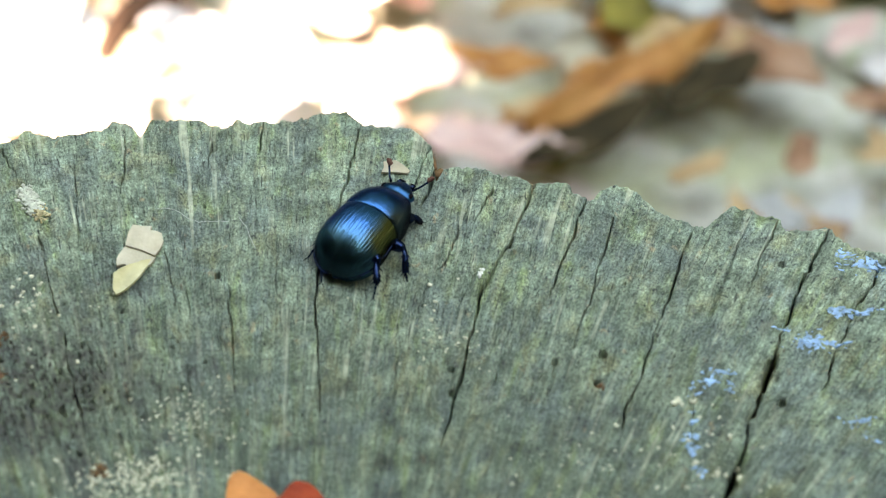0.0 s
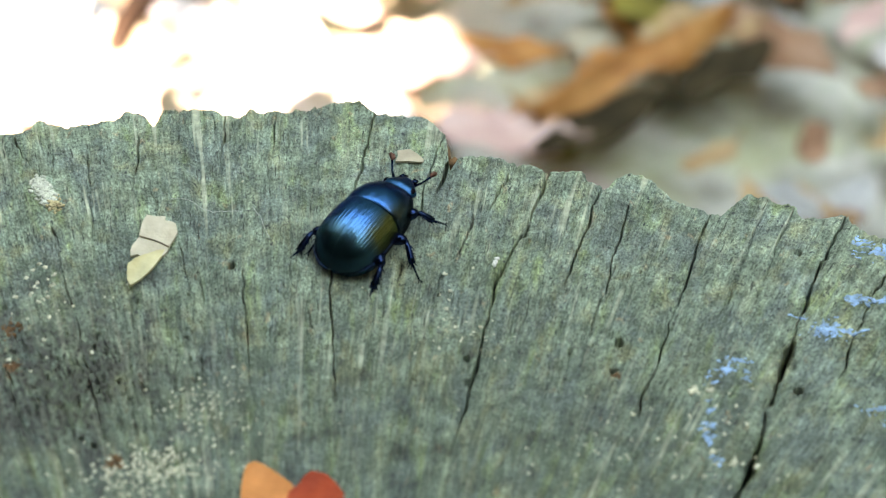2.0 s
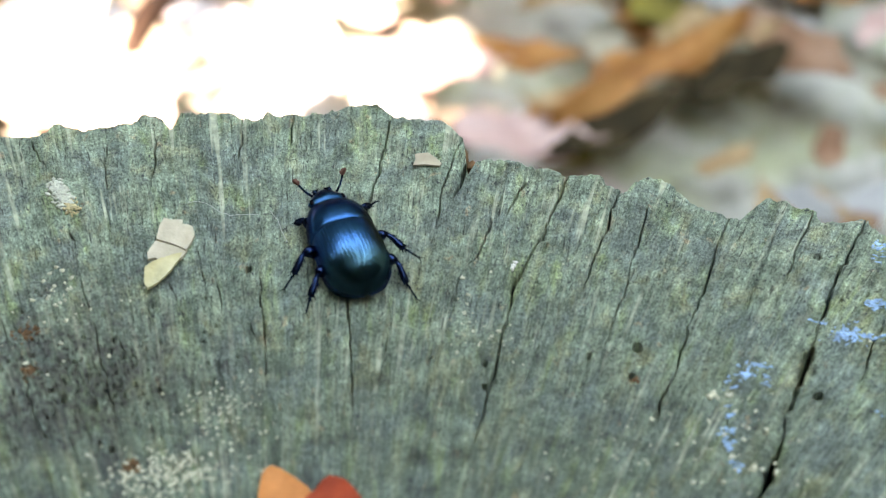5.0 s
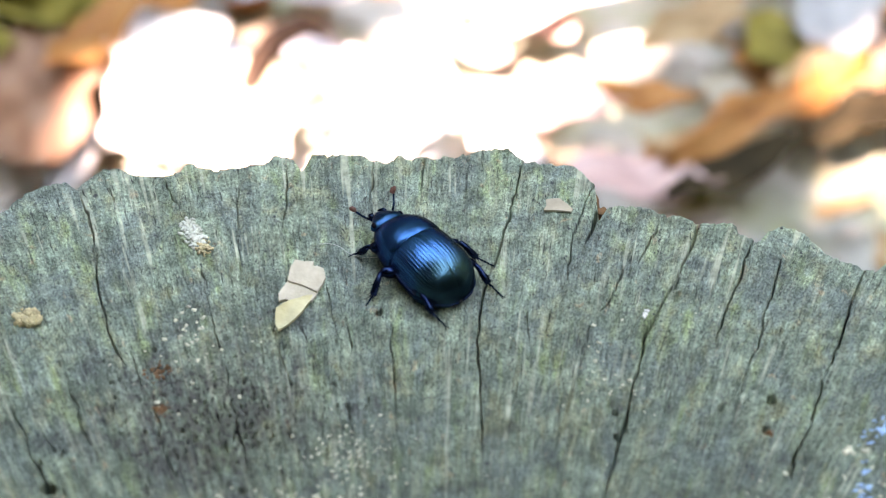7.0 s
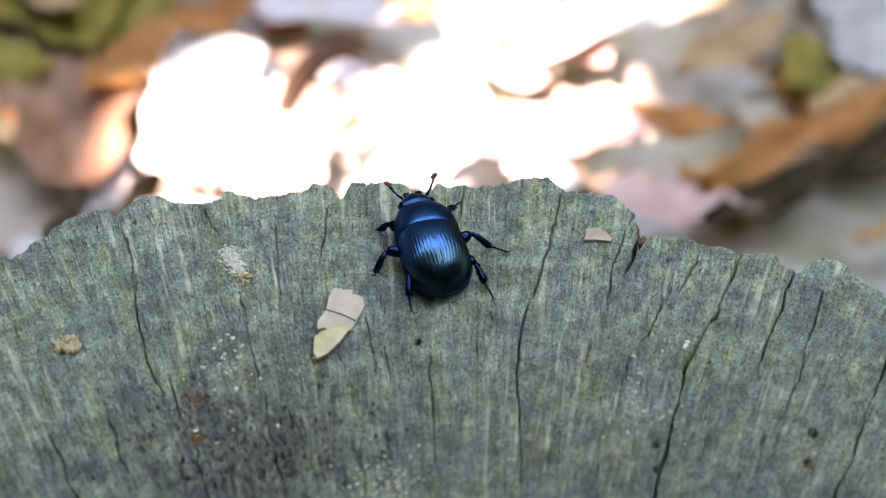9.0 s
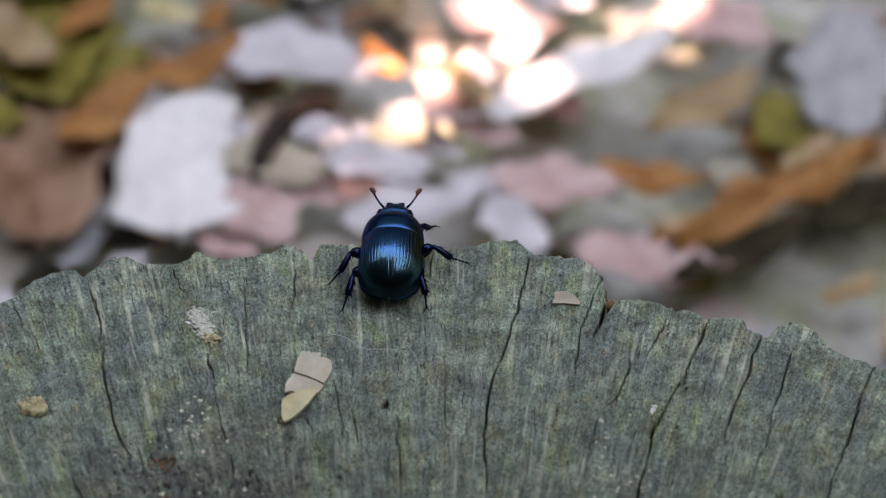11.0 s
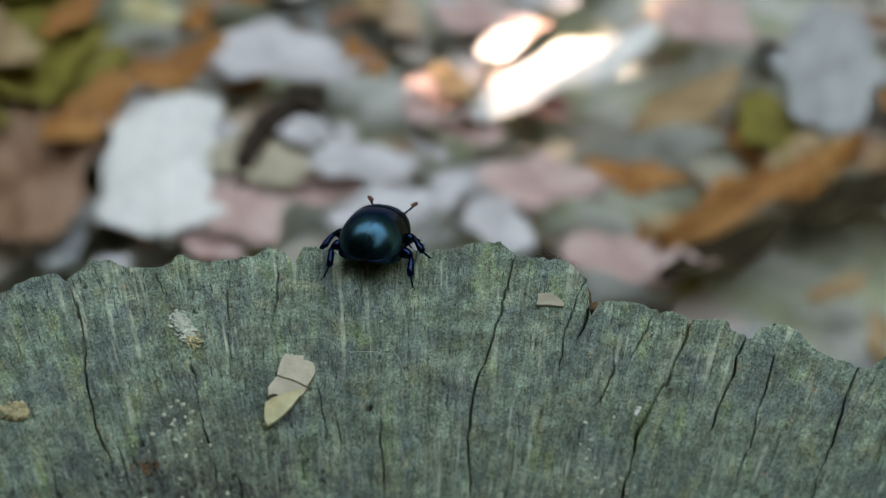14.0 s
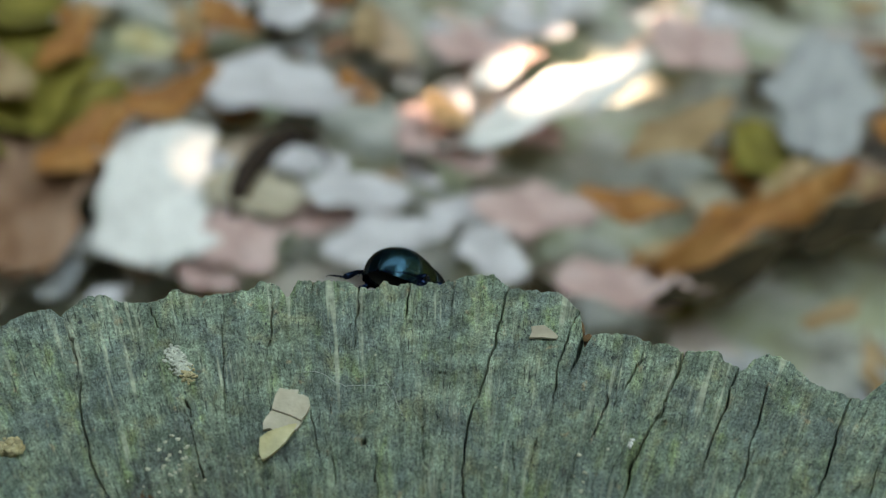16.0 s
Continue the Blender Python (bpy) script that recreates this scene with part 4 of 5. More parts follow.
        for _ in range(int(0.62 * n)):
            x, y = rng.gauss(cx, 1.15 * sx), rng.gauss(cy, 1.15 * sy)
            if math.hypot(x - PITH.x, y - PITH.y) > 0.1385:
                continue
            size, turn = rng.choice((0.0001, 0.00015, 0.0002, 0.0003, 0.0004)), rng.gauss(-0.12, 0.3) + (1.4 if rng.random() < 0.2 else 0)
            k = rng.randint(7, 10)
            ring = []
            for i in range(k):
                reach = size * rng.uniform(0.35, 1.35)
                px, py = reach * 1.35 * math.cos(6.283 * i / k), reach * 0.6 * math.sin(6.283 * i / k)
                px, py = x + px * math.cos(turn) - py * math.sin(turn), y + px * math.sin(turn) + py * math.cos(turn)
                ring.append((px, py, on_top(px, py)))
            v = [(px, py, pz - 0.0002) for px, py, pz in ring] + [(px, py, pz + 0.00005) for px, py, pz in ring]
            pieces.append((v, grid_faces(k, 2, True) + [tuple(range(k, 2 * k))]))
    tagged(new("paint_flecks", data_from("paint_flecks", *joined(pieces), PAINT, False)), "thin flecks of light blue paint on the wood", "paint", kind="stuff")
    pieces = []
    for pts in ([(-16.0, 0.4), (-13.1, 0.1), (-11.8, -0.9), (-10.5, -1.6), (-8.6, -1.4), (-6.8, -1.5)], [(-5.5, -1.0), (-4.4, -3.2), (-4.0, -5.0), (-3.2, -7.5)]):
        fine = []
        for i in range(40):
            s = i / 39 * (len(pts) - 1)
            j = min(int(s), len(pts) - 2)
            f = s - j
            x, y = (pts[j][0] * (1 - f) + pts[j + 1][0] * f) / 1000, (pts[j][1] * (1 - f) + pts[j + 1][1] * f) / 1000
            fine.append((x, y, on_top(x, y) + 0.0004))
        pieces.append(tube(fine, [0.000032] * 40, 5))
    thing("silk_thread", "fine white silk thread lying on the wood", "thread", None, data_from("silk_thread", *joined(pieces), SILK))


leafless = plain("pale_tuft", (0.54, 0.56, 0.47), 0.95, 0, 0.25, 1500, 0.0003)
crumbs()


# ================= unseen branches added to shade the stump ======
# openings in the added foliage, shaped to give the sun patch and flecks
GAP = [(-0.135, 0.295), (-0.137, 0.375), (-0.122, 0.415), (-0.069, 0.430), (-0.02, 0.45), (0.02, 0.62), (0.17, 0.62), (0.096, 0.452), (0.062, 0.408), (0.036, 0.370), (0.048, 0.345), (0.034, 0.318), (-0.02, 0.290)]


FLECKS = [(0.150, 0.347, 0.046), (-0.138, 0.345, 0.030), (0.192, 0.385, 0.076), (-0.20, 0.40, 0.036), (0.052, 0.372, 0.020)]


def foliage(spots, rng, length=0.085, width=0.062, facing=TO_SUN):
    side = facing.cross(Vector((0.3, 1, 0))).normalized()
    up = side.cross(facing)
    verts, faces = [], []
    for c in spots:
        a = rng.uniform(0, 6.28)
        n = (facing + Vector((rng.gauss(0, 0.25), rng.gauss(0, 0.25), rng.gauss(0, 0.25)))).normalized()
        e = (math.cos(a) * side + math.sin(a) * up)
        e = (e - n * e.dot(n)).normalized()
        g = n.cross(e)
        k = len(verts)
        for j in range(5):
            v = j / 4
            w = width / 2 * math.sin(math.pi * (0.12 + 0.76 * v)) ** 0.6
            for s in (-1, 0, 1):
                verts.append(c + e * length * (v - 0.5) + g * w * s + n * (-0.12 * abs(s) * w))
        faces += [tuple(k + i for i in f) for f in grid_faces(3, 5)]
    return verts, faces


def bough(label, keep, near, far, seed, leaf=(0.085, 0.062)):
    """An unseen leafy branch added high above; keep(x, y) says whether a leaf may shade that spot of the floor."""
    rng = random.Random(seed)
    ob = thing("tree_branch", label, "branch")
    spots = []
    for layer in range(2):
        for i in range(70):
            for j in range(96):
                x, y = -1.5 + i * 0.042 + rng.uniform(-0.008, 0.008) + layer * 0.02, -1.8 + j * 0.04 + rng.uniform(-0.008, 0.008) + layer * 0.02
                if keep(x, y):
                    spots.append(Vector((x, y, 0.01)) + TO_SUN * rng.uniform(near, far))
    part("foliage", data_from("foliage", *foliage(spots, rng, *leaf), GREEN_LEAF), ob, "dense green leaves")
    mid = sum(spots, Vector()) / len(spots)
    limbs(ob, mid, spots, Vector((1.2, -3.0, 0.3)), rng)
    return ob


def limbs(ob, mid, spots, root, rng, stout=1.0):
    pieces = [tube([mid + root, mid + root * 0.5 + Vector((0, 0, 0.06)), mid + Vector((0.1, 0.0, 0.2))], [0.03 * stout, 0.02 * stout, 0.008 * stout], 8)]
    for k in range(14):
        p = spots[rng.randrange(len(spots))]
        pieces.append(tube([mid + root * (0.5 - 0.03 * k), (mid + p) / 2 + Vector((0, 0, 0.12)), p], [0.008 * stout, 0.005 * stout, 0.002 * stout], 6))
    part("limb", data_from("limb", *joined(pieces), BARK), ob)


def crown():
    """An unseen high tree crown, added behind the camera: it shades the floor all around."""
    rng = random.Random(17)
    ob = thing("tree", "unseen high leafy crown added behind to shade the floor", "tree")
    spots = []
    for i in range(46):
        for j in range(52):
            for layer in range(2):
                x, y = -6.0 + i * 0.26 + rng.uniform(-0.06, 0.06), -6.0 + j * 0.26 + rng.uniform(-0.06, 0.06)
                if rng.random() < 0.5 and shade_edge(x, y) > 0.72 and math.hypot(x + 3.1, y - 3.3) > 1.25 and y < 6.4 + 1.6 * noise.noise(Vector((x * 0.8, 0, 2))):
                    spots.append(Vector((x, y, 0)) + TO_SUN * rng.uniform(11.6, 12.6))
    part("foliage", data_from("foliage", *foliage(spots, rng, 0.5, 0.4), DARK_LEAF), ob, "dense dark green leaves")
    limbs(ob, Vector((-3.9, -6.1, 9.5)), spots, Vector((0.6, -1.5, -9.6)), rng, 7.0)


def shade_edge(x, y):
    """Below 1 inside the spot of floor that the low branch shades."""
    return math.hypot(x / 1.15, (y - 0.15) / 1.5) - 0.25 * noise.noise(Vector((x * 3, y * 3, 1)))


def widened(x, y, k):
    return any(inside(x + k * dx, y + k * dy, GAP) for dx in (-1, 0, 1) for dy in (-1, 0, 1))


bough("unseen leafy green branch added overhead to shade the stump", lambda x, y: not widened(x, y, 0.012) and not any(math.hypot(x - fx, y - fy) < r for fx, fy, r in FLECKS) and shade_edge(x, y) < 1 and x > -0.85, 2.5, 3.0, 7)
crown()
HOLES = [(0.024, 0.346, 0.019), (-0.053, 0.352, 0.014), (-0.054, 0.398, 0.014), (0.052, 0.372, 0.024)]
LEAF_SPOT = (-0.092, 0.387, 0.044)
LIT = [(0.004, 0.420), (0.018, 0.408), (0.09, 0.458), (0.2, 0.51), (0.2, 0.55), (0.08, 0.51), (0.04, 0.47), (0.004, 0.440)]


def lit_strip(x, y, k):
    return any(inside(x + dx, y + dy, LIT) for dx in (-k, 0, k) for dy in (-k, 0, k))


def sunny(x, y):
    """The spot of floor that is lit at first, with a margin."""
    return widened(x, y, 0.07) or any(math.hypot(x - fx, y - fy) < r + 0.04 for fx, fy, r in FLECKS)


swaying = bough("unseen leafy green branch added overhead, swaying into the sunlight", lambda x, y: sunny(x, y) and not lit_strip(x, y, 0.012) and not any(math.hypot(x - hx, y - hy) < r for hx, hy, r in [*HOLES, LEAF_SPOT]), 2.2, 2.4, 8, (0.053, 0.038))
drooping = bough("unseen small leafy green branch added overhead, drooping into the sunlight", lambda x, y: sunny(x, y) and not lit_strip(x, y, 0.02) and any(math.hypot(x - hx, y - hy) < 0.07 for hx, hy, r in HOLES[1:]) and not any(math.hypot(x - hx, y - hy) < 0.75 * r for hx, hy, r in [HOLES[0], LEAF_SPOT]), 1.9, 2.1, 9, (0.06, 0.044))


spray = bough("unseen small leafy spray added overhead to cover a sun fleck", lambda x, y: math.hypot(x - LEAF_SPOT[0], y - LEAF_SPOT[1]) < 0.066, 1.9, 2.1, 12, (0.06, 0.044))
twig = bough("unseen small leafy twig added overhead to cover a sun fleck", lambda x, y: math.hypot(x - 0.192, y - 0.385) < 0.12, 1.9, 2.1, 10)


# ================= the beetle =================
MM = 0.001


def profile_w(v):
    return 4.35 * (1 - 0.05 * ((0.5 - v) / 0.5) ** 2 if v < 0.5 else max(0.0, 1 - ((v - 0.5) / 0.5) ** 2.2) ** 0.5)


def profile_h(v):
    return 6.6 - 0.42 * ((0.35 - v) / 0.35) ** 2 if v < 0.35 else 1.3 + 5.3 * max(0.0, 1 - ((v - 0.35) / 0.65) ** 2.3) ** 0.5


def elytron(side):
    nu, nv = 290, 80
    verts, margin = [], []
    for j in range(nv):
        v = math.sin(j / (nv - 1) * math.pi / 2) * 0.999
        w, h = profile_w(v), profile_h(v)
        y = 0.95 - 9.35 * v
        zb = 2.5 - 0.35 * math.sin(math.pi * v) - 1.1 * v ** 4
        for i in range(nu):
            u = i / (nu - 1)
            a = u * radians(104)
            g = 0.0
            s = u * 15.5
            if 0.3 < s < 14.0:
                g = 0.032 * math.exp(-(((s % 1) - 0.5) / 0.13) ** 2) * min(1, (0.99 - v) / 0.40 if v > 0.59 else 1) * min(1, v / 0.04)
            x = (w - g) * math.sin(a) ** 0.92 if i else 0.012
            z = zb + (h - zb - g) * math.copysign(abs(math.cos(a)) ** 0.86, math.cos(a)) - 0.05 * math.exp(-((u / 0.018) ** 2)) - 0.55 * math.exp(-((v / 0.014) ** 2))
            verts.append((side * x * MM, y * MM, z * MM))
        margin.append(Vector((side * w * math.sin(radians(95)) * 1.005 * MM, y * MM, (zb - 0.1) * MM)))
    f = grid_faces(nu, nv)
    if side > 0:
        f = [tuple(reversed(q)) for q in f]
    return data_from("elytron", verts, f, ELYTRA), data_from("margin", *tube(margin, [0.09 * MM] * nv, 6), LIMB)


def pronotum():
    nu, nv = 49, 36
    verts = []
    for j in range(nv):
        v = j / (nv - 1)
        y = 1.0 + 6.1 * v
        w = 4.42 * (1 - 0.05 * (1 - v) ** 2 - 0.44 * v ** 2.2)
        h = 6.2 - 0.1 * (1 - v) ** 2 - 2.5 * v ** 2.6
        lip = 0.36 * math.exp(-((v / 0.028) ** 2)) + 0.05 * math.exp(-(((v - 0.07) / 0.02) ** 2)) + 0.25 * max(0, (v - 0.93) / 0.07) ** 2
        zb = 2.35 - 0.2 * v
        for i in range(nu):
            a = radians(-108 + 216 * i / (nu - 1))
            dip = 0.05 * math.exp(-((a / 0.05) ** 2)) * (v < 0.8)
            x = (w - lip) * math.copysign(abs(math.sin(a)) ** 0.9, math.sin(a))
            z = zb + (h - zb - lip - dip) * math.copysign(abs(math.cos(a)) ** 0.82, math.cos(a))
            # the hind border bows back in the middle
            verts.append((x * MM, (y - 0.35 * (1 - v) * math.cos(a)) * MM, z * MM))
    faces = [tuple(reversed(q)) for q in grid_faces(nu, nv)]
    faces.append(tuple(range((nv - 1) * nu, nv * nu)))
    return data_from("pronotum", verts, faces, PRONOTUM)


def ellipsoid(c, r, nu=28, nv=16, shape=None):
    verts = []
    for j in range(nv):
        th = math.pi * (j + 0.02) / (nv - 0.96)
        for i in range(nu):
            ph = 2 * math.pi * i / nu
            p = [math.sin(th) * math.cos(ph), math.sin(th) * math.sin(ph), math.cos(th)]
            if shape:
                p = shape(*p)
            verts.append(tuple((c[k] + r[k] * p[k]) * MM for k in range(3)))
    return verts, [tuple(reversed(f)) for f in grid_faces(nu, nv, True)] + [tuple(range(nu)), tuple(reversed(range((nv - 1) * nu, nv * nu)))]


LEGS = []


def leg(body, kind, side, coxa, knee, ankle, toe):
    """One leg; coordinates in millimetres for the right side. The femur carries tibia and tarsus."""
    c = Vector(coxa)
    loc = lambda p: Vector(((p[0] - c.x) * side, p[1] - c.y, p[2] - c.z)) * MM
    k, a, e = loc(knee), loc(ankle), loc(toe)
    ob = part(kind, data_from("femur", *tube([Vector((0, 0, 0)), k * 0.4, k * 0.8, k], [0.6 * MM, 0.85 * MM, 0.7 * MM, 0.38 * MM], 10), LIMB), body, "blue-black bristly leg")
    ob.location = Vector((c.x * side, c.y, c.z)) * MM
    rng = random.Random(len(LEGS) + 3)
    d = (a - k)
    out = d.cross(Vector((0, 0, 1))).normalized()
    pieces = [tube([k, k + d * 0.35 + Vector((0, 0, 0.15 * MM)), k + d * 0.75, a], [0.28 * MM, 0.36 * MM, 0.48 * MM, 0.40 * MM], 9)]
    for i in range(13):
        f = 0.15 + 0.85 * i / 12
        p = k + d * f
        w = (out * rng.choice((-1, 1)) + Vector((rng.gauss(0, 0.4), rng.gauss(0, 0.4), rng.gauss(0, 0.4)))).normalized()
        q = p + w * 0.45 * MM
        pieces.append(tube([q - w * 0.15 * MM, q + (w * 0.30 + d.normalized() * 0.55) * MM], [0.09 * MM, 0.015 * MM], 5))
    for s in (-1, 1):
        pieces.append(tube([a, a + (out * s * 0.35 + d.normalized() * 0.7) * MM], [0.12 * MM, 0.02 * MM], 5))
    part("tibia", data_from("tibia", *joined(pieces), LIMB), ob)
    t = e - a
    beads = []
    for i in range(5):
        p0, p1 = a + t * (i / 5), a + t * ((i + 0.92) / 5)
        beads.append(tube([p0, (p0 + p1) / 2, p1], [0.09 * MM, 0.15 * MM, 0.12 * MM], 6))
    for s in (-1, 1):
        beads.append(tube([e, e + (t.normalized() * 0.4 + out * s * 0.25) * MM, e + (t.normalized() * 0.5 + out * s * 0.45 - Vector((0, 0, 0.25))) * MM], [0.07 * MM, 0.05 * MM, 0.01 * MM], 5))
    part("tarsus", data_from("tarsus", *joined(beads), LIMB), ob)
    LEGS.append((ob, kind, side, ob.location.copy()))
    return ob


def beetle():
    ob = thing("dor_beetle", "glossy blue-black dor beetle with ribbed wing cases walking on the stump", "beetle")
    for s in (-1, 1):
        shell, margin = elytron(s)
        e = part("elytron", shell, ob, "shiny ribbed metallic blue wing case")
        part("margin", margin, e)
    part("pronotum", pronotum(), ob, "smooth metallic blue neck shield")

    def face(x, y, z):
        return x * (1 - 0.34 * max(0, y) + 0.12 * math.exp(-((y - 0.1) / 0.25) ** 2)), y * (1 - 0.10 * x * x), z * (1 - 0.55 * max(0, y) + 0.10 * math.exp(-((x / 0.2) ** 2 + ((y - 0.2) / 0.3) ** 2))) if z > 0 else z * 0.8
    head = part("head", data_from("head", *ellipsoid((0, 7.6, 2.75), (2.35, 2.3, 1.1), shape=face), HEAD), ob)
    for s in (-1, 1):
        part("eye", data_from("eye", *ellipsoid((s * 1.95, 7.6, 3.1), (0.42, 0.5, 0.42), 14, 9), BELLY), head)
        part("mandible", data_from("mandible", *tube([Vector((s * 0.9, 9.5, 2.6)) * MM, Vector((s * 1.0, 10.1, 2.5)) * MM, Vector((s * 0.4, 10.4, 2.45)) * MM], [0.4 * MM, 0.3 * MM, 0.08 * MM], 8), LIMB), head)
    for s in (-1, 1):
        pts = [Vector(p) * MM for p in ((s * 1.6, 8.7, 3.1), (s * 2.2, 9.3, 3.4), (s * 2.6, 9.9, 3.7), (s * 2.95, 10.4, 4.0))]
        an = part("antenna", data_from("antenna", *tube(pts, [0.18 * MM, 0.14 * MM, 0.13 * MM, 0.15 * MM], 7), LIMB), ob)
        club = []
        for k in (-1, 0, 1):
            d = Vector((s * (0.25 + 0.30 * k), 0.75 - 0.18 * abs(k), 0.45 + 0.18 * k))
            club.append(tube([pts[3], pts[3] + d * 0.5 * MM, pts[3] + d * 0.9 * MM, pts[3] + d * 1.05 * MM], [0.10 * MM, 0.24 * MM, 0.26 * MM, 0.10 * MM], 8))
        part("club", data_from("club", *joined(club), CLUB), an, "reddish brown fan-like club")
    part("abdomen", data_from("abdomen", *joined([ellipsoid((0, -3.3, 2.2), (4.1, 4.9, 1.5)), ellipsoid((0, 3.4, 2.5), (3.6, 3.6, 1.3))]), BELLY), ob, "black underside")
    for s in (-1, 1):
        leg(ob, "front_leg", s, (2.6, 4.2, 1.9), (4.3, 5.4, 2.2), (5.8, 6.4, 0.7), (7.0, 7.0, 0.2))
        leg(ob, "middle_leg", s, (3.4, 0.2, 1.7), (5.5, -0.4, 2.6), (7.0, -2.4, 0.8), (8.4, -4.2, 0.2))
        leg(ob, "hind_leg", s, (3.2, -2.6, 1.7), (5.0, -4.6, 2.5), (5.9, -7.0, 0.8), (6.6, -9.2, 0.2))
    return ob


BEETLE = beetle()

# seconds, x, y, height over the top (mm), pitch, roll, yaw (degrees)
PATH = [
    (0.0, 10.8, -6.2, 0, 0, 0, -34), (0.5, 10.5, -6.4, 0, 0, 0, -36), (1.0, 9.8, -6.9, 0, 0, 0, -36), (2.0, 9.1, -7.2, 0, 0, 0, -35),
    (3.0, 8.8, -7.5, 0, 0, 0, -32), (3.8, 7.2, -8.8, 0, 0, 0, -15), (4.6, 5.4, -9.8, 0, 0, 0, 5), (5.3, 3.6, -9.8, 0, 0, 0, 25), (5.5, 3.3, -8.8, 0, 0, 0, 29),
    (6.0, -0.3, -7.2, 0, 0, 0, 38), (6.5, -1.4, -5.1, 0, 0, 0, 35), (7.0, -2.7, -4.2, 0, 0, 0, 36), (7.5, -3.6, -3.2, 0, 0, 0, 28), (8.0, -4.8, -0.5, 0, 0, 0, 18),
    (8.5, -6.9, 2.2, 0, 0, 0, 20), (9.0, -6.7, 3.5, 0, 0, 0, 15), (9.5, -7.0, 7.7, 0, 0, 0, 14), (10.5, -8.0, 12.2, 0, -1, 0, 4), (11.8, -7.5, 16.9, 0.2, -4, 0, -10),
    (12.0, -7.4, 17.2, 0.2, -5, 0, -12), (12.5, -8.7, 16.9, -0.1, -16, 0, -9), (13.0, -8.4, 17.9, -0.6, -22, 0, -7), (13.5, -8.3, 17.6, -0.8, -25, 1, -8), (14.0, -8.1, 18.3, -0.9, -25, 1, -10), (14.5, -8.0, 18.9, -1.0, -25, -2, -16),
    (15.0, -7.0, 20.1, -1.2, -23, -12, -26), (15.5, -4.6, 23.0, -6.2, -54, -26, -38), (16.0, -3.3, 22.6, -7.6, -53, -32, -52),
]


# seconds, lean about the body's length and swing about its height (degrees) of each leg
STANCES = {
    ("front_leg", -1): [(0.0, 0, -45), (3.0, 0, -45), (5.5, -10, -28), (6.5, -14, -34), (7.5, -10, -30), (9.0, -10, -10), (9.5, 0, -20), (12.0, -20, -38), (16.0, -22, -38)],
    ("front_leg", 1): [(0.0, 20, 30), (1.5, -10, -4), (3.0, -8, 0), (5.5, 0, 10), (7.5, 0, 30), (9.0, -10, 20), (9.5, -28, 28), (12.0, 20, 38), (16.0, 22, 38)],
    ("middle_leg", -1): [(0.0, 0, 38), (3.0, 0, 38), (5.5, 4, -16), (6.5, -12, -14), (7.5, -10, -30), (9.0, -10, -22), (9.5, 20, -10), (12.0, -8, -4), (12.5, -18, -10), (14.0, -18, -18), (15.0, -2, -28), (16.0, 0, -20)],
    ("middle_leg", 1): [(0.0, 14, 10), (1.5, 4, 18), (3.0, 4, 18), (5.5, -24, -10), (6.5, 10, 16), (7.5, 0, 0), (9.0, 0, 26), (9.5, 0, 22), (12.0, -16, 24), (12.5, 0, 36), (14.0, -18, -6), (15.0, -14, 14), (16.0, 0, 10)],
    ("hind_leg", -1): [(0.0, 12, 50), (0.6, 12, 50), (1.2, -8, 2), (3.0, -8, 0), (5.5, 22, -14), (6.5, 26, 2), (7.5, -14, 24), (9.0, 18, 16), (9.5, 12, 8), (12.0, -8, 22), (12.5, -12, 20), (14.0, -30, 4), (15.0, -30, -10), (16.0, 0, -4)],
    ("hind_leg", 1): [(0.0, -26, 0), (1.5, 20, 0), (3.0, 18, 0), (5.5, 14, -4), (6.5, 14, -2), (7.5, -2, -36), (9.0, -6, -8), (9.5, -26, -18), (12.0, -14, 4), (12.5, 6, 8), (14.0, 28, 12), (15.0, 28, 24), (16.0, 10, 10)],
}


def beetle_pose(x, y, h, pitch, roll, yaw):
    return pose(x * MM, y * MM, TOP + h * MM + 0.0002, 0, 0, yaw) @ pose(0, 0, 0, pitch, 0, 0) @ pose(0, 0, 0, 0, roll, 0)


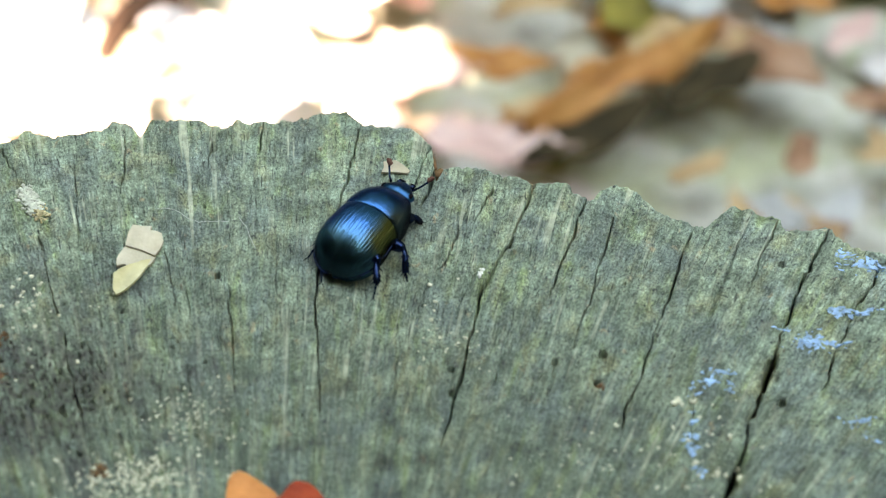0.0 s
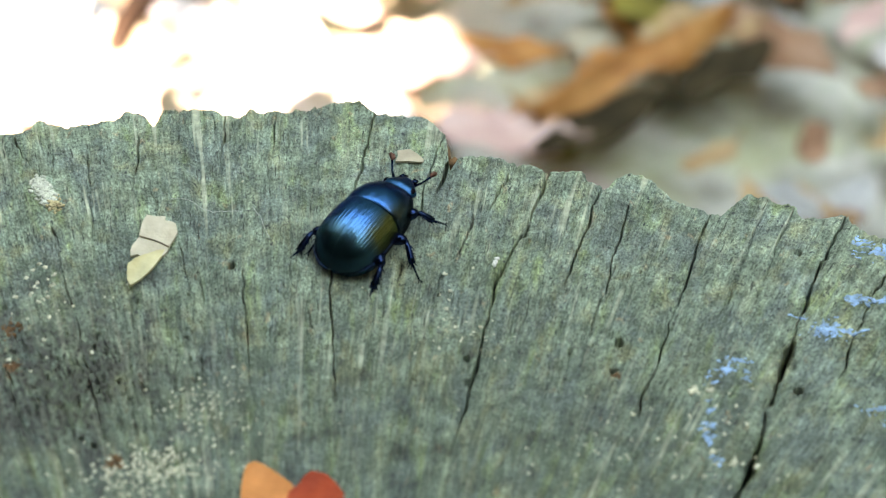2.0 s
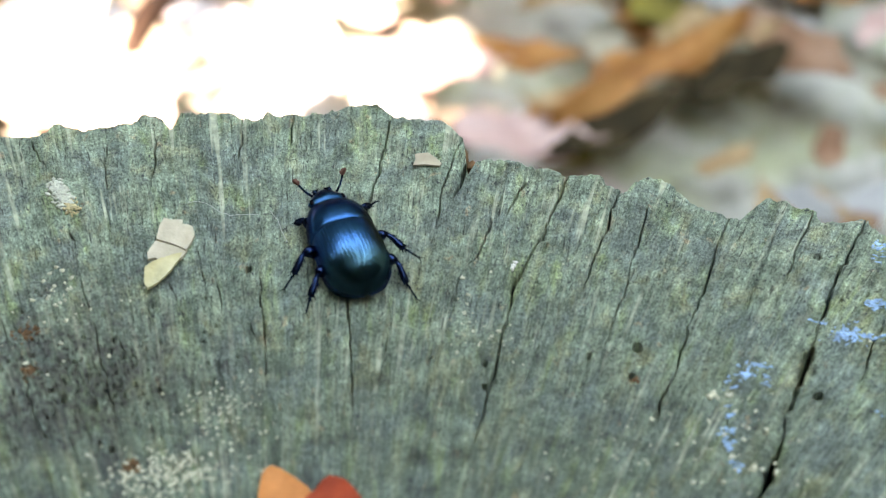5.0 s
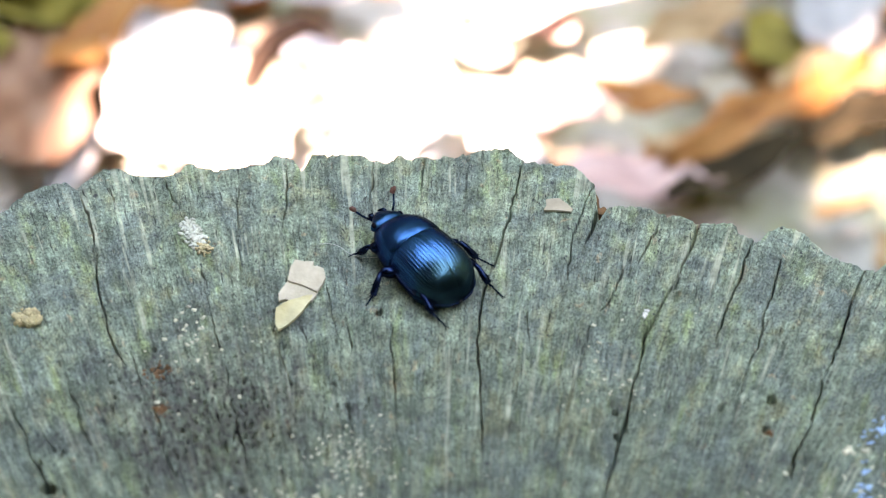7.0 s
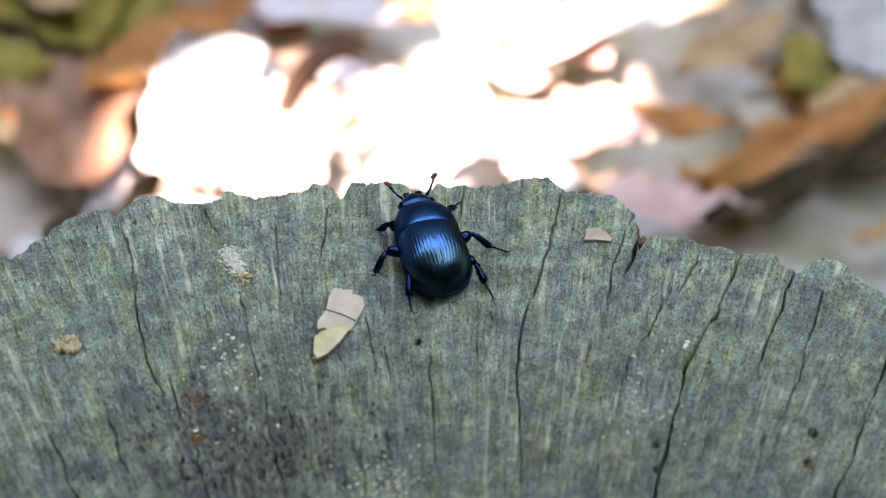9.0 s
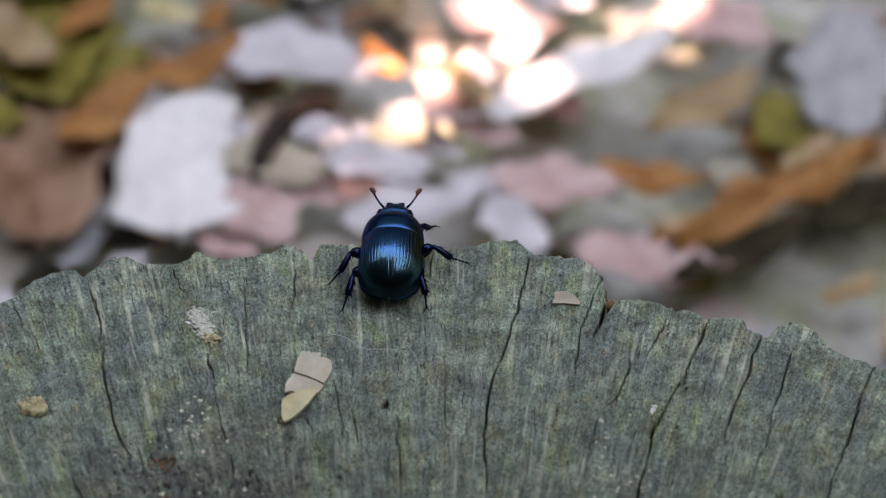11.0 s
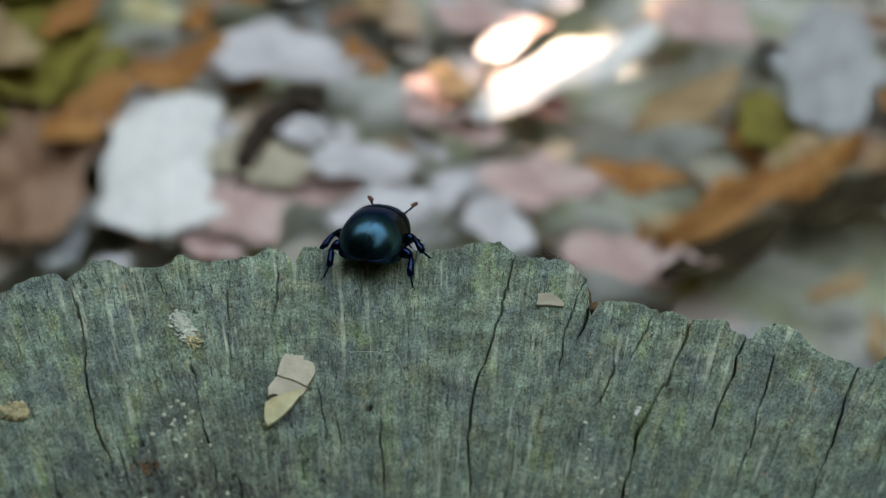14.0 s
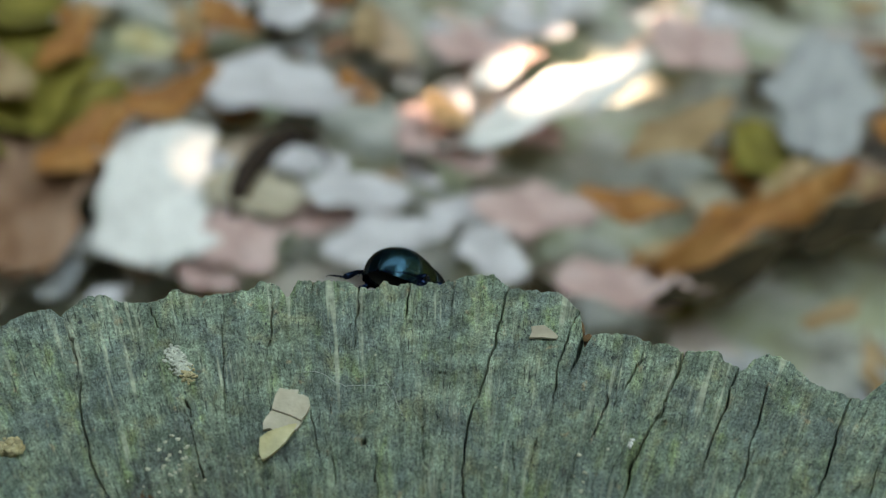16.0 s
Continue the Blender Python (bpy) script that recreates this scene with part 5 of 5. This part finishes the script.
def motions():
    walk(BEETLE, [(t, beetle_pose(*p)) for t, *p in PATH])
    for ob, kind, side, at in LEGS:
        stance = STANCES[kind, side]
        when = [q[0] for q in stance]
        phase = (math.pi if kind == "middle_leg" else 0) + (math.pi if side > 0 else 0)
        rows = []
        for t in sorted({*when, *(3.0 + 0.2 * k for k in range(46))}):
            # the six legs step in two sets of three while the beetle walks
            k = max(i for i, w in enumerate(when) if w <= t + 1e-6)
            part_way = (t - when[k]) / (when[k + 1] - when[k]) if k + 1 < len(when) else 0.0
            walking = math.sin(math.pi * part_way) if 3.0 < t < 12.0 else 0.0
            swing = 12 * walking * math.sin(2 * math.pi * t / 0.9 + phase)
            lift = 6 * walking * max(0, math.cos(2 * math.pi * t / 0.9 + phase))
            drop, turn = (float(np.interp(t, when, [q[c] for q in stance])) for c in (1, 2))
            rows.append((t, Matrix.Translation(at) @ pose(0, 0, 0, 0, drop - side * lift, turn + side * swing)))
        walk(ob, rows)
    aside = Vector((-0.5, -0.1, 0.0))
    walk(swaying, [(0.0, Matrix.Translation(aside)), (5.0, Matrix.Translation(aside * 1.1)), (9.6, Matrix.Translation(aside * 0.95)), (11.5, pose(-0.004, -0.002, 0)), (13.0, pose(0.002, 0.002, 0)), (14.2, pose(0, 0, 0)), (16.0, pose(0.004, 0.003, 0))])
    walk(spray, [(0.0, Matrix.Translation(aside)), (9.6, Matrix.Translation(aside * 0.95)), (11.4, pose(0, 0, 0)), (13.6, pose(0, 0, 0)), (15.2, pose(-0.15, -0.04, 0)), (16.0, pose(-0.075, -0.02, 0))])
    walk(twig, [(0.0, pose(0, 0, 0)), (5.3, pose(0, 0, 0)), (5.9, pose(0.24, 0.05, 0)), (6.9, pose(0.21, 0.04, 0)), (8.2, pose(0.02, 0, 0)), (16.0, pose(0, 0, 0))])
    walk(drooping, [(0.0, Matrix.Translation(aside)), (12.8, Matrix.Translation(aside * 0.95)), (13.4, pose(-0.06, -0.02, 0)), (14.4, pose(-0.006, -0.004, 0)), (16.0, pose(0, 0, 0))])


motions()
